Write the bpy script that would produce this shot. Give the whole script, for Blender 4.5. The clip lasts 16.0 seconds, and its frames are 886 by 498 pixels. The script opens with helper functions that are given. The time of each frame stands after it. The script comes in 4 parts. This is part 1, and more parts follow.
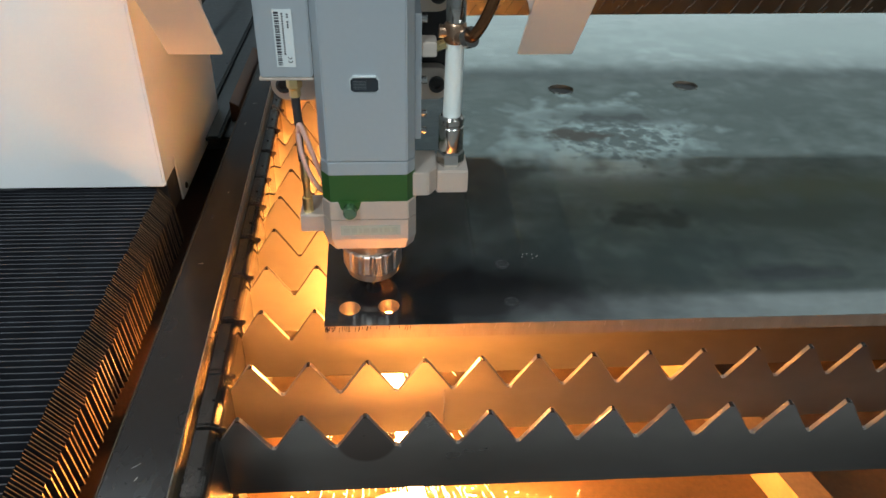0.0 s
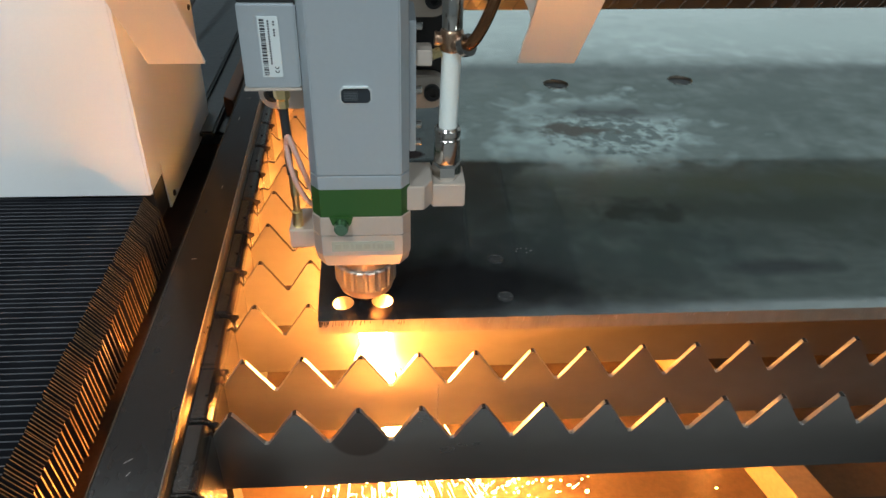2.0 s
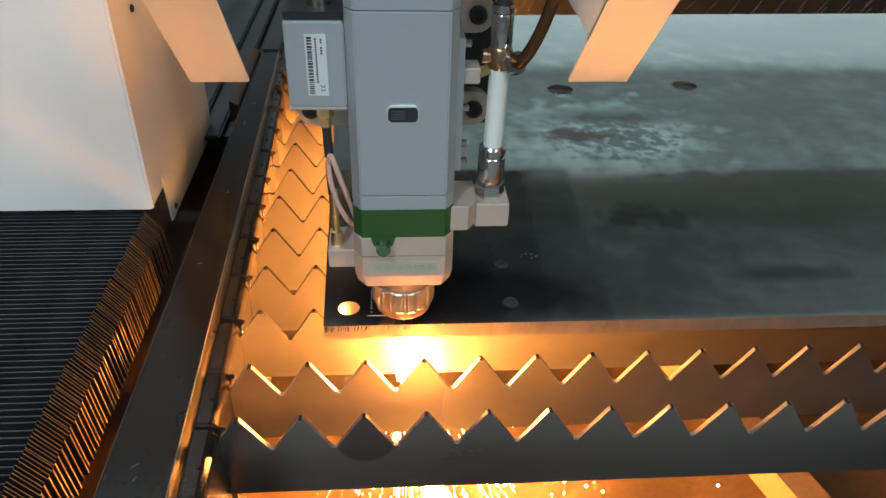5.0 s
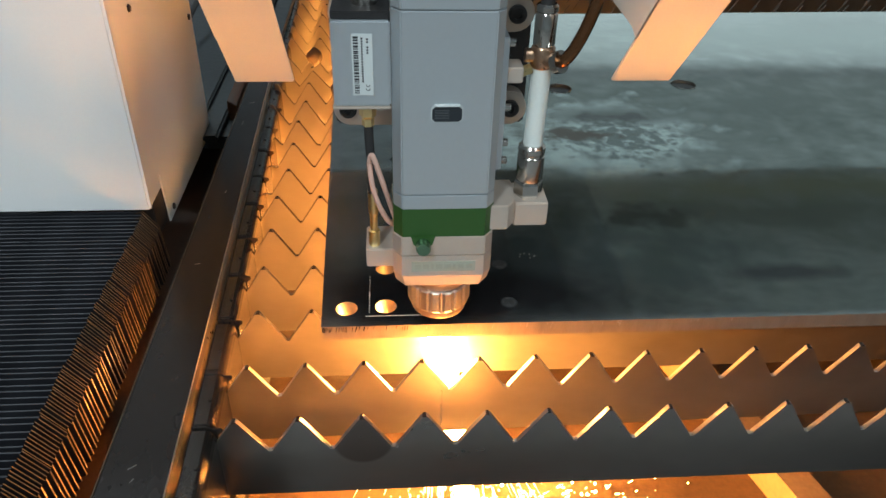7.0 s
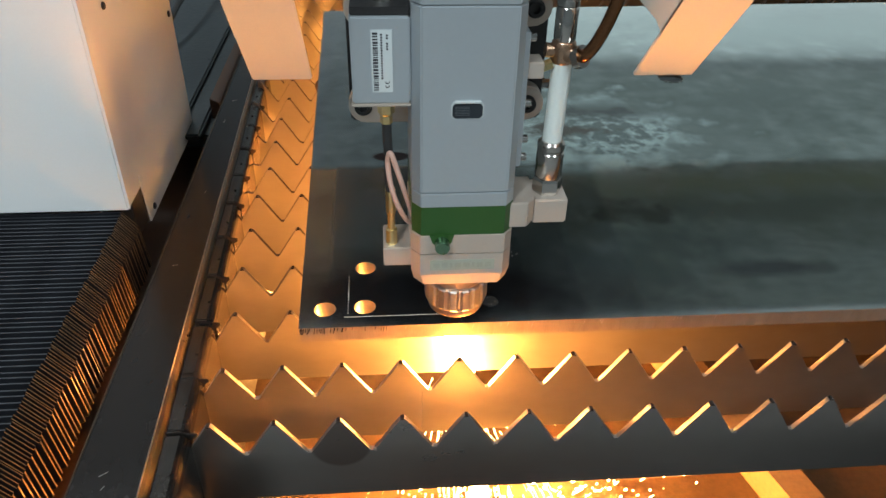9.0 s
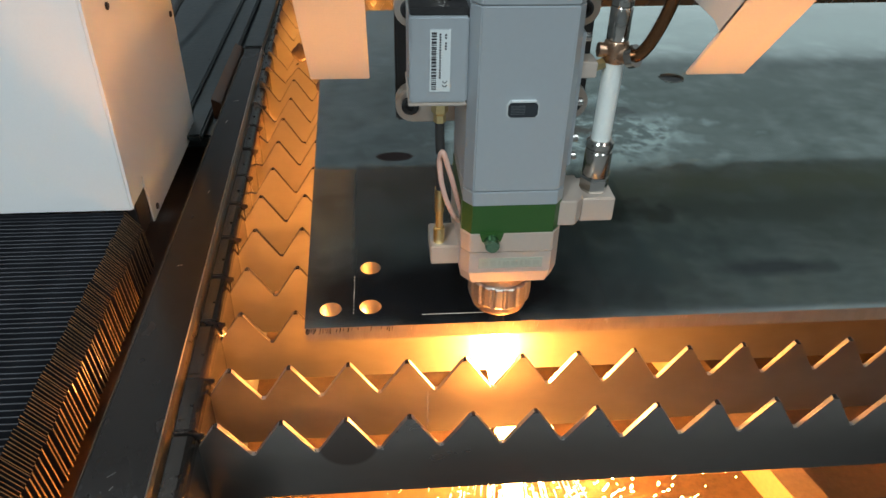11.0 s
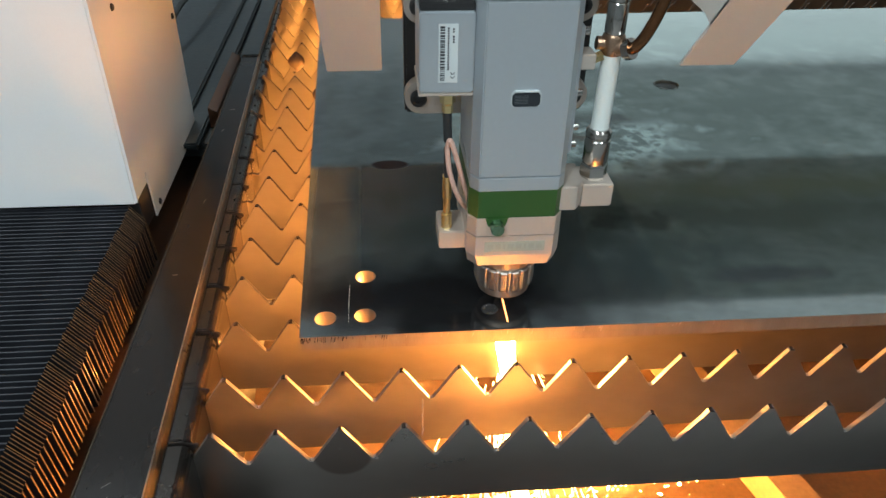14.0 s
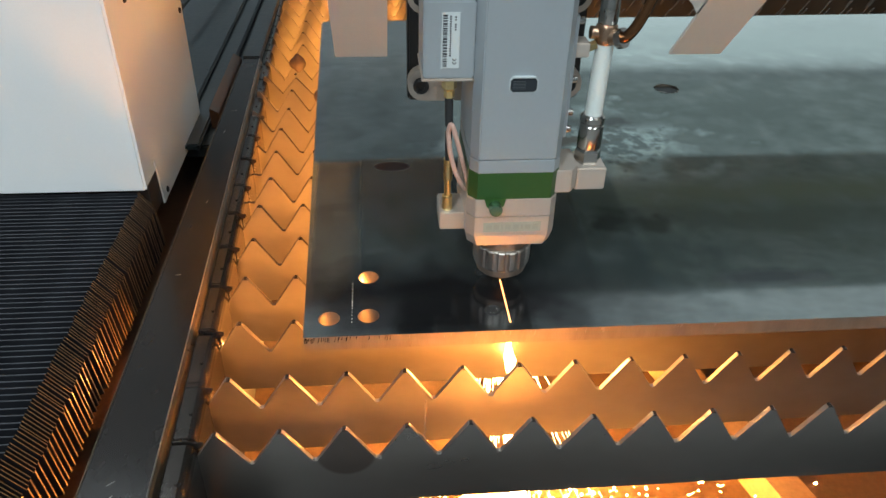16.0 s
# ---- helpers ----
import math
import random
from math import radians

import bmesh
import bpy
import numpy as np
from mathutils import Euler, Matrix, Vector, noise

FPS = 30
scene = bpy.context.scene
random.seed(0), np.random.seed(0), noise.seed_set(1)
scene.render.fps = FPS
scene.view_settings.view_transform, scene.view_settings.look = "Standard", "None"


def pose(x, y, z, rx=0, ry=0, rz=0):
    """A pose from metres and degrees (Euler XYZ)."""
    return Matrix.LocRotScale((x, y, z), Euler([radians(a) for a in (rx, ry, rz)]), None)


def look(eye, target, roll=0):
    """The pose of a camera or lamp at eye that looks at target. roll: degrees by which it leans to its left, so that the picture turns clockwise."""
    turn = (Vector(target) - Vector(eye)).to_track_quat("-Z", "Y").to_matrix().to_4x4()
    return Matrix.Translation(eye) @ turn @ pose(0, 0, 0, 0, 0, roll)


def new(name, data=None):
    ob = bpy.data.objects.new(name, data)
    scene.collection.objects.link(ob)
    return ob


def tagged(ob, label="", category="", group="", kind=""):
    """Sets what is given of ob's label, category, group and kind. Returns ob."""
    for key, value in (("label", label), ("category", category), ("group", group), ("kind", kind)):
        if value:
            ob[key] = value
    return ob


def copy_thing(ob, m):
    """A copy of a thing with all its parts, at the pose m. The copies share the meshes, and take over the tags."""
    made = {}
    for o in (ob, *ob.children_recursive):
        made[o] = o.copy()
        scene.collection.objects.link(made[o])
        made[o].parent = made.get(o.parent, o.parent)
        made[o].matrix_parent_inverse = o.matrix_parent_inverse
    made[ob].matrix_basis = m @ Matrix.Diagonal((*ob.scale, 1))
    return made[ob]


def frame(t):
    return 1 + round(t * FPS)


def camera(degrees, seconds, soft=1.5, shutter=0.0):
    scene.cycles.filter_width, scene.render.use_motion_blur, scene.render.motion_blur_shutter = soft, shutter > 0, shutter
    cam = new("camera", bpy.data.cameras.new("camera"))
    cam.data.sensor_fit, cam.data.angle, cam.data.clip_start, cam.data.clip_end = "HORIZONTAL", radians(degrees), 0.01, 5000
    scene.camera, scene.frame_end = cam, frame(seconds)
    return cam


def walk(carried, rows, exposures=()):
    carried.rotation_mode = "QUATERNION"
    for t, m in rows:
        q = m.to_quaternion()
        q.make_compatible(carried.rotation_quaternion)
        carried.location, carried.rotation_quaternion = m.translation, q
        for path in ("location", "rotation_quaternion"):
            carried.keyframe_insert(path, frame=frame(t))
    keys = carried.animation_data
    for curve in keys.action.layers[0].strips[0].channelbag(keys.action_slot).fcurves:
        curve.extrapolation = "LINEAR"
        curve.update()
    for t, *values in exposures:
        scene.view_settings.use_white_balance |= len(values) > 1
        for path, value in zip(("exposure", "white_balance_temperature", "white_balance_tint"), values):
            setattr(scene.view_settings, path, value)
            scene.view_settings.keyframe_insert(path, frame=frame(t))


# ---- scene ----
cam = camera(62.0, 16.0)
PATH = [
    (0, (0.125, -0.409, 0.441), (0.258, 1.237, -0.688), 1.6),
    (0.5, (0.125, -0.411, 0.439), (0.259, 1.235, -0.69), 1.5),
    (1, (0.126, -0.411, 0.439), (0.263, 1.232, -0.693), 1.5),
    (1.5, (0.127, -0.411, 0.438), (0.265, 1.231, -0.697), 1.5),
    (2, (0.128, -0.409, 0.439), (0.269, 1.23, -0.698), 1.7),
    (2.5, (0.126, -0.409, 0.438), (0.267, 1.23, -0.699), 1.7),
    (3, (0.125, -0.408, 0.437), (0.264, 1.231, -0.7), 1.7),
    (3.5, (0.124, -0.409, 0.438), (0.259, 1.231, -0.698), 1.7),
    (4, (0.124, -0.409, 0.44), (0.258, 1.233, -0.693), 1.8),
    (6.5, (0.127, -0.408, 0.442), (0.263, 1.237, -0.687), 1.6),
    (7, (0.127, -0.407, 0.441), (0.262, 1.236, -0.69), 1.6),
    (7.5, (0.125, -0.406, 0.438), (0.262, 1.236, -0.695), 1.6),
    (8, (0.129, -0.403, 0.437), (0.268, 1.237, -0.7), 1.5),
    (8.5, (0.136, -0.401, 0.437), (0.276, 1.238, -0.702), 1.4),
    (9, (0.144, -0.398, 0.439), (0.286, 1.237, -0.704), 1.2),
    (11.5, (0.135, -0.399, 0.44), (0.287, 1.235, -0.703), 1.3),
    (12, (0.136, -0.4, 0.441), (0.284, 1.237, -0.699), 1.2),
    (12.5, (0.133, -0.398, 0.44), (0.289, 1.24, -0.698), 1.3),
    (13, (0.136, -0.399, 0.441), (0.29, 1.241, -0.693), 1.2),
    (13.5, (0.139, -0.4, 0.442), (0.293, 1.242, -0.691), 1.1),
    (14, (0.141, -0.399, 0.443), (0.293, 1.244, -0.688), 1.0),
    (14.5, (0.139, -0.399, 0.444), (0.292, 1.247, -0.682), 1.1),
    (15, (0.135, -0.4, 0.445), (0.289, 1.246, -0.68), 1.1),
    (15.5, (0.133, -0.401, 0.443), (0.293, 1.246, -0.681), 1.3),
    (16, (0.134, -0.402, 0.443), (0.297, 1.244, -0.68), 1.5),
]
walk(cam, [(t, look(eye, target, roll)) for t, eye, target, roll in PATH],
     [(0, 0.03), (2.5, 0.02), (3.1, -0.04), (3.5, -0.13), (4.2, -0.12), (6.5, 0.0), (12.2, 0.0), (13, 0.10), (16, 0.13)])

# ---- world and large lights ----
world = bpy.data.worlds.new("hall_air")
scene.world = world
world.use_nodes = True
world.node_tree.nodes["Background"].inputs[0].default_value = (0.72, 0.86, 1.0, 1)
world.node_tree.nodes["Background"].inputs[1].default_value = 0.05


def area_lamp(name, eye, target, sx, sy, watts, color):
    data = bpy.data.lights.new(name, "AREA")
    data.shape, data.size, data.size_y, data.energy, data.color = "RECTANGLE", sx, sy, watts, color
    ob = new(name, data)
    ob.matrix_world = look(eye, target)
    return ob


# unseen lamps stand in for the hall's cool light, before, above and behind the machine
COOL = (0.80, 0.93, 1.0)
area_lamp("hall_lamp", (-1.2, -2.6, 3.2), (-0.6, 0.2, 0), 0.6, 2.4, 120, COOL)
area_lamp("hall_lamp", (1.9, -2.6, 3.2), (0.8, 0.4, 0.2), 0.5, 2.4, 70, COOL)
# two panels added before the windowless north wall for the plate's bright reflection bands
area_lamp("lower_reflection_light", (6.175, 6.95, 1.62), (6.175, 0, 1.62), 10.65, 1.5, 41, (0.78, 0.98, 1.0))
area_lamp("upper_reflection_light", (6.175, 6.95, 3.32), (6.175, 0, 3.32), 10.65, 1.7, 15.5, (0.76, 0.98, 0.95))
area_lamp("hall_lamp", (-1.5, 3.2, 3.4), (-1.5, 3.2, 0), 0.5, 2.4, 60, COOL)
# broad lamp added for a bright strip in the plate's reflection
area_lamp("hall_lamp", (3.2, 4.1, 3.4), (3.2, 4.1, 0), 5.4, 1.2, 36, COOL)

# ---- materials ----


def material(name, base, rough=0.5, metal=0.0, vary=0.25, scale=60.0, fine=6.0, bump=0.1, stretch=(1, 1, 1), rvary=0.12,
             tint=None, spec=0.5, island=0.0):
    m = bpy.data.materials.new(name)
    m.use_nodes = True
    nt = m.node_tree
    n, l = nt.nodes, nt.links
    b = n["Principled BSDF"]
    b.inputs["Metallic"].default_value = metal
    b.inputs["Specular IOR Level"].default_value = spec
    co = n.new("ShaderNodeTexCoord")
    mp = n.new("ShaderNodeMapping")
    mp.inputs["Scale"].default_value = stretch
    l.new(co.outputs["Object"], mp.inputs["Vector"])
    big = n.new("ShaderNodeTexNoise")
    big.inputs["Scale"].default_value = scale / fine
    big.inputs["Detail"].default_value = 5
    small = n.new("ShaderNodeTexNoise")
    small.inputs["Scale"].default_value = scale * fine
    small.inputs["Detail"].default_value = 3
    l.new(mp.outputs[0], big.inputs["Vector"])
    l.new(mp.outputs[0], small.inputs["Vector"])
    mix = n.new("ShaderNodeMath")
    mix.operation = "MULTIPLY_ADD"
    mix.inputs[1].default_value = 0.35
    l.new(small.outputs["Fac"], mix.inputs[0])
    sc = n.new("ShaderNodeMath")
    sc.operation = "MULTIPLY"
    sc.inputs[1].default_value = 0.65
    l.new(big.outputs["Fac"], sc.inputs[0])
    l.new(sc.outputs[0], mix.inputs[2])
    ramp = n.new("ShaderNodeValToRGB")
    lo = tuple(c * (1 - vary) for c in base)
    hi = tuple(min(1, c * (1 + vary)) for c in (tint or base))
    ramp.color_ramp.elements[0].position, ramp.color_ramp.elements[0].color = 0.3, (*lo, 1)
    ramp.color_ramp.elements[1].position, ramp.color_ramp.elements[1].color = 0.7, (*hi, 1)
    l.new(mix.outputs[0], ramp.inputs[0])
    l.new(ramp.outputs[0], b.inputs["Base Color"])
    rr = n.new("ShaderNodeMapRange")
    rr.inputs[1].default_value, rr.inputs[2].default_value = 0.3, 0.7
    rr.inputs[3].default_value, rr.inputs[4].default_value = max(0.03, rough - rvary), min(1, rough + rvary)
    l.new(mix.outputs[0], rr.inputs[0])
    l.new(rr.outputs[0], b.inputs["Roughness"])
    if bump:
        bp = n.new("ShaderNodeBump")
        bp.inputs["Strength"].default_value = bump
        bp.inputs["Distance"].default_value = 0.001
        l.new(small.outputs["Fac"], bp.inputs["Height"])
        l.new(bp.outputs[0], b.inputs["Normal"])
    return m


def glow(name, color, strength):
    m = bpy.data.materials.new(name)
    m.use_nodes = True
    b = m.node_tree.nodes["Principled BSDF"]
    b.inputs["Base Color"].default_value = (*color, 1)
    b.inputs["Emission Color"].default_value = (*color, 1)
    b.inputs["Emission Strength"].default_value = strength
    return m


M_SLAT = material("slat_steel", (0.32, 0.284, 0.245), 0.38, 0.95, 0.10, 14, 3, 0.0, (1, 1, 2.0), 0.03)
# the same steel, glossier and toned down for the dimmer light on the front slat
M_SLAT_FRONT = material("front_slat_steel", (0.275, 0.250, 0.228), 0.28, 0.97, 0.07, 9, 3, 0.0, (1, 1, 2.0), 0.02)
M_EDGE = material("cut_edge_steel", (0.40, 0.365, 0.33), 0.42, 0.85, 0.12, 120, 6, 0.06)
M_TIP = material("burnt_tip_steel", (0.11, 0.095, 0.085), 0.22, 1.0, 0.5, 300, 6, 0.3)
M_CRUST = material("burnt_slag", (0.13, 0.085, 0.055), 0.5, 0.3, 0.6, 120, 6, 0.6)
M_WORN = material("burnt_tooth_edge", (0.10, 0.08, 0.065), 0.45, 0.6, 0.4, 120, 6, 0.3)
M_PLATE = material("mill_scale_plate", (0.275, 0.310, 0.302), 0.055, 0.80, 0.30, 12, 5, 0.0, (1, 1.6, 1), 0.02)


def plate_wear_and_tone(m):
    """A scuffed, smeared patch, a dark oil blot and a darker zone round the cut, by the plate's own coordinates."""
    nt = m.node_tree
    n, l = nt.nodes, nt.links
    b = n["Principled BSDF"]
    co = n.new("ShaderNodeTexCoord")

    def blob(cx, cy, rx, ry, soft, wob, grain=26):
        mp = n.new("ShaderNodeMapping")
        mp.inputs["Location"].default_value = (-cx / rx, -cy / ry, 0)
        mp.inputs["Scale"].default_value = (1 / rx, 1 / ry, 0)
        l.new(co.outputs["Object"], mp.inputs["Vector"])
        nz = n.new("ShaderNodeTexNoise")
        nz.inputs["Scale"].default_value = grain
        nz.inputs["Detail"].default_value = 6
        l.new(co.outputs["Object"], nz.inputs["Vector"])
        ln = n.new("ShaderNodeVectorMath")
        ln.operation = "LENGTH"
        l.new(mp.outputs[0], ln.inputs[0])
        ad = n.new("ShaderNodeMath")
        ad.operation = "MULTIPLY_ADD"
        ad.inputs[1].default_value = wob
        l.new(nz.outputs["Fac"], ad.inputs[0])
        l.new(ln.outputs["Value"], ad.inputs[2])
        mr = n.new("ShaderNodeMapRange")
        mr.inputs[1].default_value, mr.inputs[2].default_value = 1 + wob * 0.5 - soft, 1 + wob * 0.5 + soft
        mr.inputs[3].default_value, mr.inputs[4].default_value = 1, 0
        l.new(ad.outputs[0], mr.inputs[0])
        return mr.outputs[0]

    def layer(fac, color, rough):
        old_c, old_r = b.inputs["Base Color"].links[0].from_socket, b.inputs["Roughness"].links[0].from_socket
        mc = n.new("ShaderNodeMix")
        mc.data_type = "RGBA"
        l.new(fac, mc.inputs[0])
        l.new(old_c, mc.inputs[6])
        mc.inputs[7].default_value = (*color, 1)
        l.new(mc.outputs[2], b.inputs["Base Color"])
        mr = n.new("ShaderNodeMix")
        l.new(fac, mr.inputs[0])
        l.new(old_r, mr.inputs[2])
        mr.inputs[3].default_value = rough
        l.new(mr.outputs[0], b.inputs["Roughness"])
    layer(blob(0.62, 0.60, 0.46, 0.16, 0.9, 4.0), (0.130, 0.158, 0.150), 0.075)
    layer(blob(0.395, 0.45, 0.125, 0.10, 0.45, 3.4), (0.56, 0.65, 0.65), 0.15)
    layer(blob(0.43, 0.47, 0.06, 0.045, 0.5, 6.0, 70), (0.20, 0.235, 0.235), 0.12)
    layer(blob(0.375, 0.475, 0.050, 0.014, 0.45, 3.6, 50), (0.12, 0.10, 0.085), 0.12)
    layer(blob(0.43, 0.53, 0.07, 0.02, 0.6, 3.4), (0.09, 0.10, 0.10), 0.18)
    layer(blob(0.75, 0.86, 0.30, 0.06, 0.9, 3.8), (0.24, 0.28, 0.27), 0.08)
    layer(blob(0.55, 0.27, 0.30, 0.05, 0.9, 3.6), (0.15, 0.17, 0.15), 0.10)
    # darker, duller zone round the cut
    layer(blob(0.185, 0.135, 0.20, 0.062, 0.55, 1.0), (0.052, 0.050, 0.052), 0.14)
    layer(blob(0.42, 0.20, 0.10, 0.045, 0.8, 3.0), (0.14, 0.17, 0.17), 0.13)
    layer(blob(0.1495, 0.4085, 0.0225, 0.0125, 0.10, 0.5), (0.030, 0.010, 0.009), 0.45)
    layer(blob(0.70, 0.33, 0.26, 0.022, 0.8, 2.6), (0.20, 0.215, 0.16), 0.09)
    layer(blob(0.40, 0.27, 0.05, 0.020, 0.4, 3.5, 40), (0.10, 0.11, 0.10), 0.10)
    layer(blob(0.52, 0.16, 0.05, 0.012, 0.5, 1.0), (0.10, 0.11, 0.115), 0.26)


plate_wear_and_tone(M_PLATE)
M_CUT = material("laser_cut_face", (0.30, 0.255, 0.205), 0.40, 0.7, 0.16, 60, 3.4, 0.25, (6, 6, 0.8))
M_ALU = material("satin_aluminium", (0.50, 0.54, 0.565), 0.34, 0.60, 0.03, 30, 8, 0.012, (1, 1, 1), 0.03)
# same aluminium as above, its base warmed to stand for orange light from below
M_ALU_LO = material("glow_tinted_aluminium", (0.62, 0.535, 0.46), 0.38, 0.55, 0.04, 40, 8, 0.02)
M_GREEN = material("green_anodised", (0.036, 0.108, 0.024), 0.33, 0.3, 0.03, 30, 4, 0.0, rvary=0.03)
M_CHROME = material("bright_nickel", (0.46, 0.44, 0.41), 0.19, 1.0, 0.1, 100, 6, 0.02, rvary=0.05)
M_BRASS = material("brass", (0.76, 0.60, 0.30), 0.33, 1.0, 0.15, 100, 6, 0.05)
M_TEE = material("tarnished_nickel_brass", (0.42, 0.27, 0.18), 0.26, 1.0, 0.25, 120, 6, 0.05)
M_NUT = material("worn_nickel_nut", (0.52, 0.46, 0.41), 0.44, 1.0, 0.12, 100, 6, 0.05, rvary=0.06)
M_COPPERY = material("warm_nickel", (0.55, 0.42, 0.33), 0.50, 1.0, 0.1, 100, 6, 0.03, rvary=0.06)
M_COPPER = material("bronze_hose", (0.22, 0.10, 0.045), 0.20, 0.95, 0.2, 120, 6, 0.05)
M_BLACK = material("black_steel", (0.025, 0.024, 0.024), 0.45, 0.2, 0.3, 60, 7, 0.1)
M_DECK = material("dull_greasy_steel", (0.030, 0.038, 0.040), 0.38, 0.2, 0.7, 18, 5, 0.35, spec=0.35)
M_OIL = material("black_oily_steel", (0.040, 0.033, 0.028), 0.20, 0.6, 0.5, 50, 6, 0.03)
M_RUBBER = material("black_rubber", (0.02, 0.02, 0.02), 0.6, 0, 0.2, 90, 6, 0.1)
M_BELLOWS = material("bellows_cloth", (0.009, 0.0095, 0.012), 0.40, 0, 0.3, 120, 6, 0.15)
# lighter grey for the tops of the folds
M_RIDGE = material("grey_bellows_ridge", (0.045, 0.048, 0.056), 0.42, 0, 0.5, 120, 6, 0.1)
M_RAIL = material("dark_oiled_steel", (0.013, 0.0095, 0.008), 0.24, 0.15, 0.5, 14, 4, 0.012, (1, 0.5, 1), 0.12, spec=0.26)
M_SLOPE = material("rubbed_brown_steel", (0.10, 0.075, 0.052), 0.34, 0.75, 0.5, 40, 6, 0.06)
# dust brown with orange light mixed in, only for the flank's outer edges
M_FLANK = material("dusty_lit_flank", (0.25, 0.145, 0.065), 0.32, 0.3, 0.6, 160, 5, 0.3)
M_WHITE = material("white_powder_coat", (0.80, 0.79, 0.77), 0.42, 0, 0.03, 70, 10, 0.05)
M_CREAM = material("cream_powder_coat", (0.84, 0.79, 0.71), 0.42, 0, 0.05, 70, 10, 0.06)
M_TUBE = material("white_plastic_tube", (0.74, 0.78, 0.74), 0.35, 0, 0.05, 70, 8, 0.03)
M_PINK = material("clear_pink_sleeve", (0.62, 0.38, 0.30), 0.3, 0, 0.1, 70, 8, 0.03)
M_STRIP = material("grey_green_strip", (0.42, 0.44, 0.36), 0.45, 0.2, 0.08, 120, 6, 0.1)
M_STRIPD = material("faded_strip_letters", (0.385, 0.40, 0.325), 0.5, 0.2, 0.12, 120, 6, 0.1)
M_KNOB = material("greenish_chrome", (0.16, 0.27, 0.17), 0.22, 0.9, 0.1, 120, 6, 0.03)
M_LABEL = material("paper_label", (0.58, 0.62, 0.61), 0.5, 0, 0.04, 90, 8, 0.0)
M_INK = material("black_ink", (0.03, 0.03, 0.035), 0.5, 0, 0.05, 90, 8, 0.0)
M_DARKWIN = material("dark_display_glass", (0.02, 0.025, 0.03), 0.12, 0, 0.2, 200, 6, 0.0)
M_DARKBAR = material("grey_display_line", (0.07, 0.08, 0.085), 0.3, 0, 0.1, 200, 6, 0.0)
M_HOPPER = material("scorched_hopper_steel", (0.10, 0.060, 0.030), 0.65, 0.1, 0.5, 16, 8, 0.4)
M_RIB = material("dusty_rib_steel", (0.27, 0.18, 0.10), 0.6, 0.1, 0.3, 16, 8, 0.3)
M_GANTRY = material("pale_grey_paint", (0.86, 0.87, 0.77), 0.5, 0, 0.08, 40, 8, 0.05)
M_RUST_GAP = material("rust_and_gap_brown", (0.11, 0.05, 0.025), 0.5, 0.1, 0.5, 40, 6, 0.2)
# two grey steps of the dark gradient mirrored in the plate
M_WING = material("charcoal_reflection_tone", (0.14, 0.15, 0.14), 0.5, 0, 0.15, 40, 8, 0.05)
M_WING_PALE = material("mid_grey_reflection_tone", (0.36, 0.40, 0.36), 0.5, 0, 0.15, 40, 8, 0.05)
M_WALL = material("hall_wall_paint", (0.62, 0.66, 0.68), 0.7, 0, 0.06, 4, 8, 0.05)
M_ROOF = material("hall_roof_sheet", (0.22, 0.24, 0.26), 0.7, 0, 0.1, 4, 8, 0.05)
M_CONC = material("concrete_floor", (0.37, 0.365, 0.35), 0.6, 0, 0.2, 5, 9, 0.1)
M_JET = glow("white_hot_metal_spray", (1.0, 0.385, 0.08), 560.0)
M_DRIP = glow("molten_tongue", (1.0, 0.42, 0.10), 45.0)
M_SPLASH = glow("orange_hot_slag", (1.0, 0.42, 0.10), 22.0)
M_FAR_GLOW = glow("far_slat_glow", (1.0, 0.42, 0.09), 2300.0)
M_SPARK = glow("yellow_hot_spark", (1.0, 0.60, 0.22), 30.0)
M_BOUNCE = glow("bouncing_hot_spark", (1.0, 0.40, 0.085), 1500.0)
M_KERF = glow("light_through_kerf", (1.0, 0.88, 0.72), 0.22)
M_HOT = glow("orange_hot_kerf", (1.0, 0.42, 0.12), 4.0)

# ---- mesh helpers ----


def part(name, bm, mat, parent=None, label="", smooth=False):
    me = bpy.data.meshes.new(name)
    bmesh.ops.recalc_face_normals(bm, faces=bm.faces)
    if smooth:
        for f in bm.faces:
            f.smooth = True
        for e in bm.edges:
            if len(e.link_faces) == 2 and e.calc_face_angle(0) > 0.6:
                e.smooth = False
    bm.to_mesh(me)
    bm.free()
    me.materials.append(mat)
    ob = new(name, me)
    if parent:
        ob.parent = parent
    if label:
        ob["label"] = label
    return ob


def bevelled(bm, w, seg=2):
    es = [e for e in bm.edges if len(e.link_faces) == 2 and e.calc_face_angle(0) > 0.5]
    bmesh.ops.bevel(bm, geom=es, offset=w, segments=seg, affect="EDGES", clamp_overlap=True)
    return bm


def box(x0, x1, y0, y1, z0, z1, bev=0.0, bm=None):
    own = bm is None
    bm = bm or bmesh.new()
    v = [bm.verts.new((x, y, z)) for x in (x0, x1) for y in (y0, y1) for z in (z0, z1)]
    for q in ((0, 1, 3, 2), (4, 6, 7, 5), (0, 4, 5, 1), (2, 3, 7, 6), (0, 2, 6, 4), (1, 5, 7, 3)):
        bm.faces.new([v[i] for i in q])
    if own and bev:
        bmesh.ops.recalc_face_normals(bm, faces=bm.faces)
        bevelled(bm, bev)
    return bm


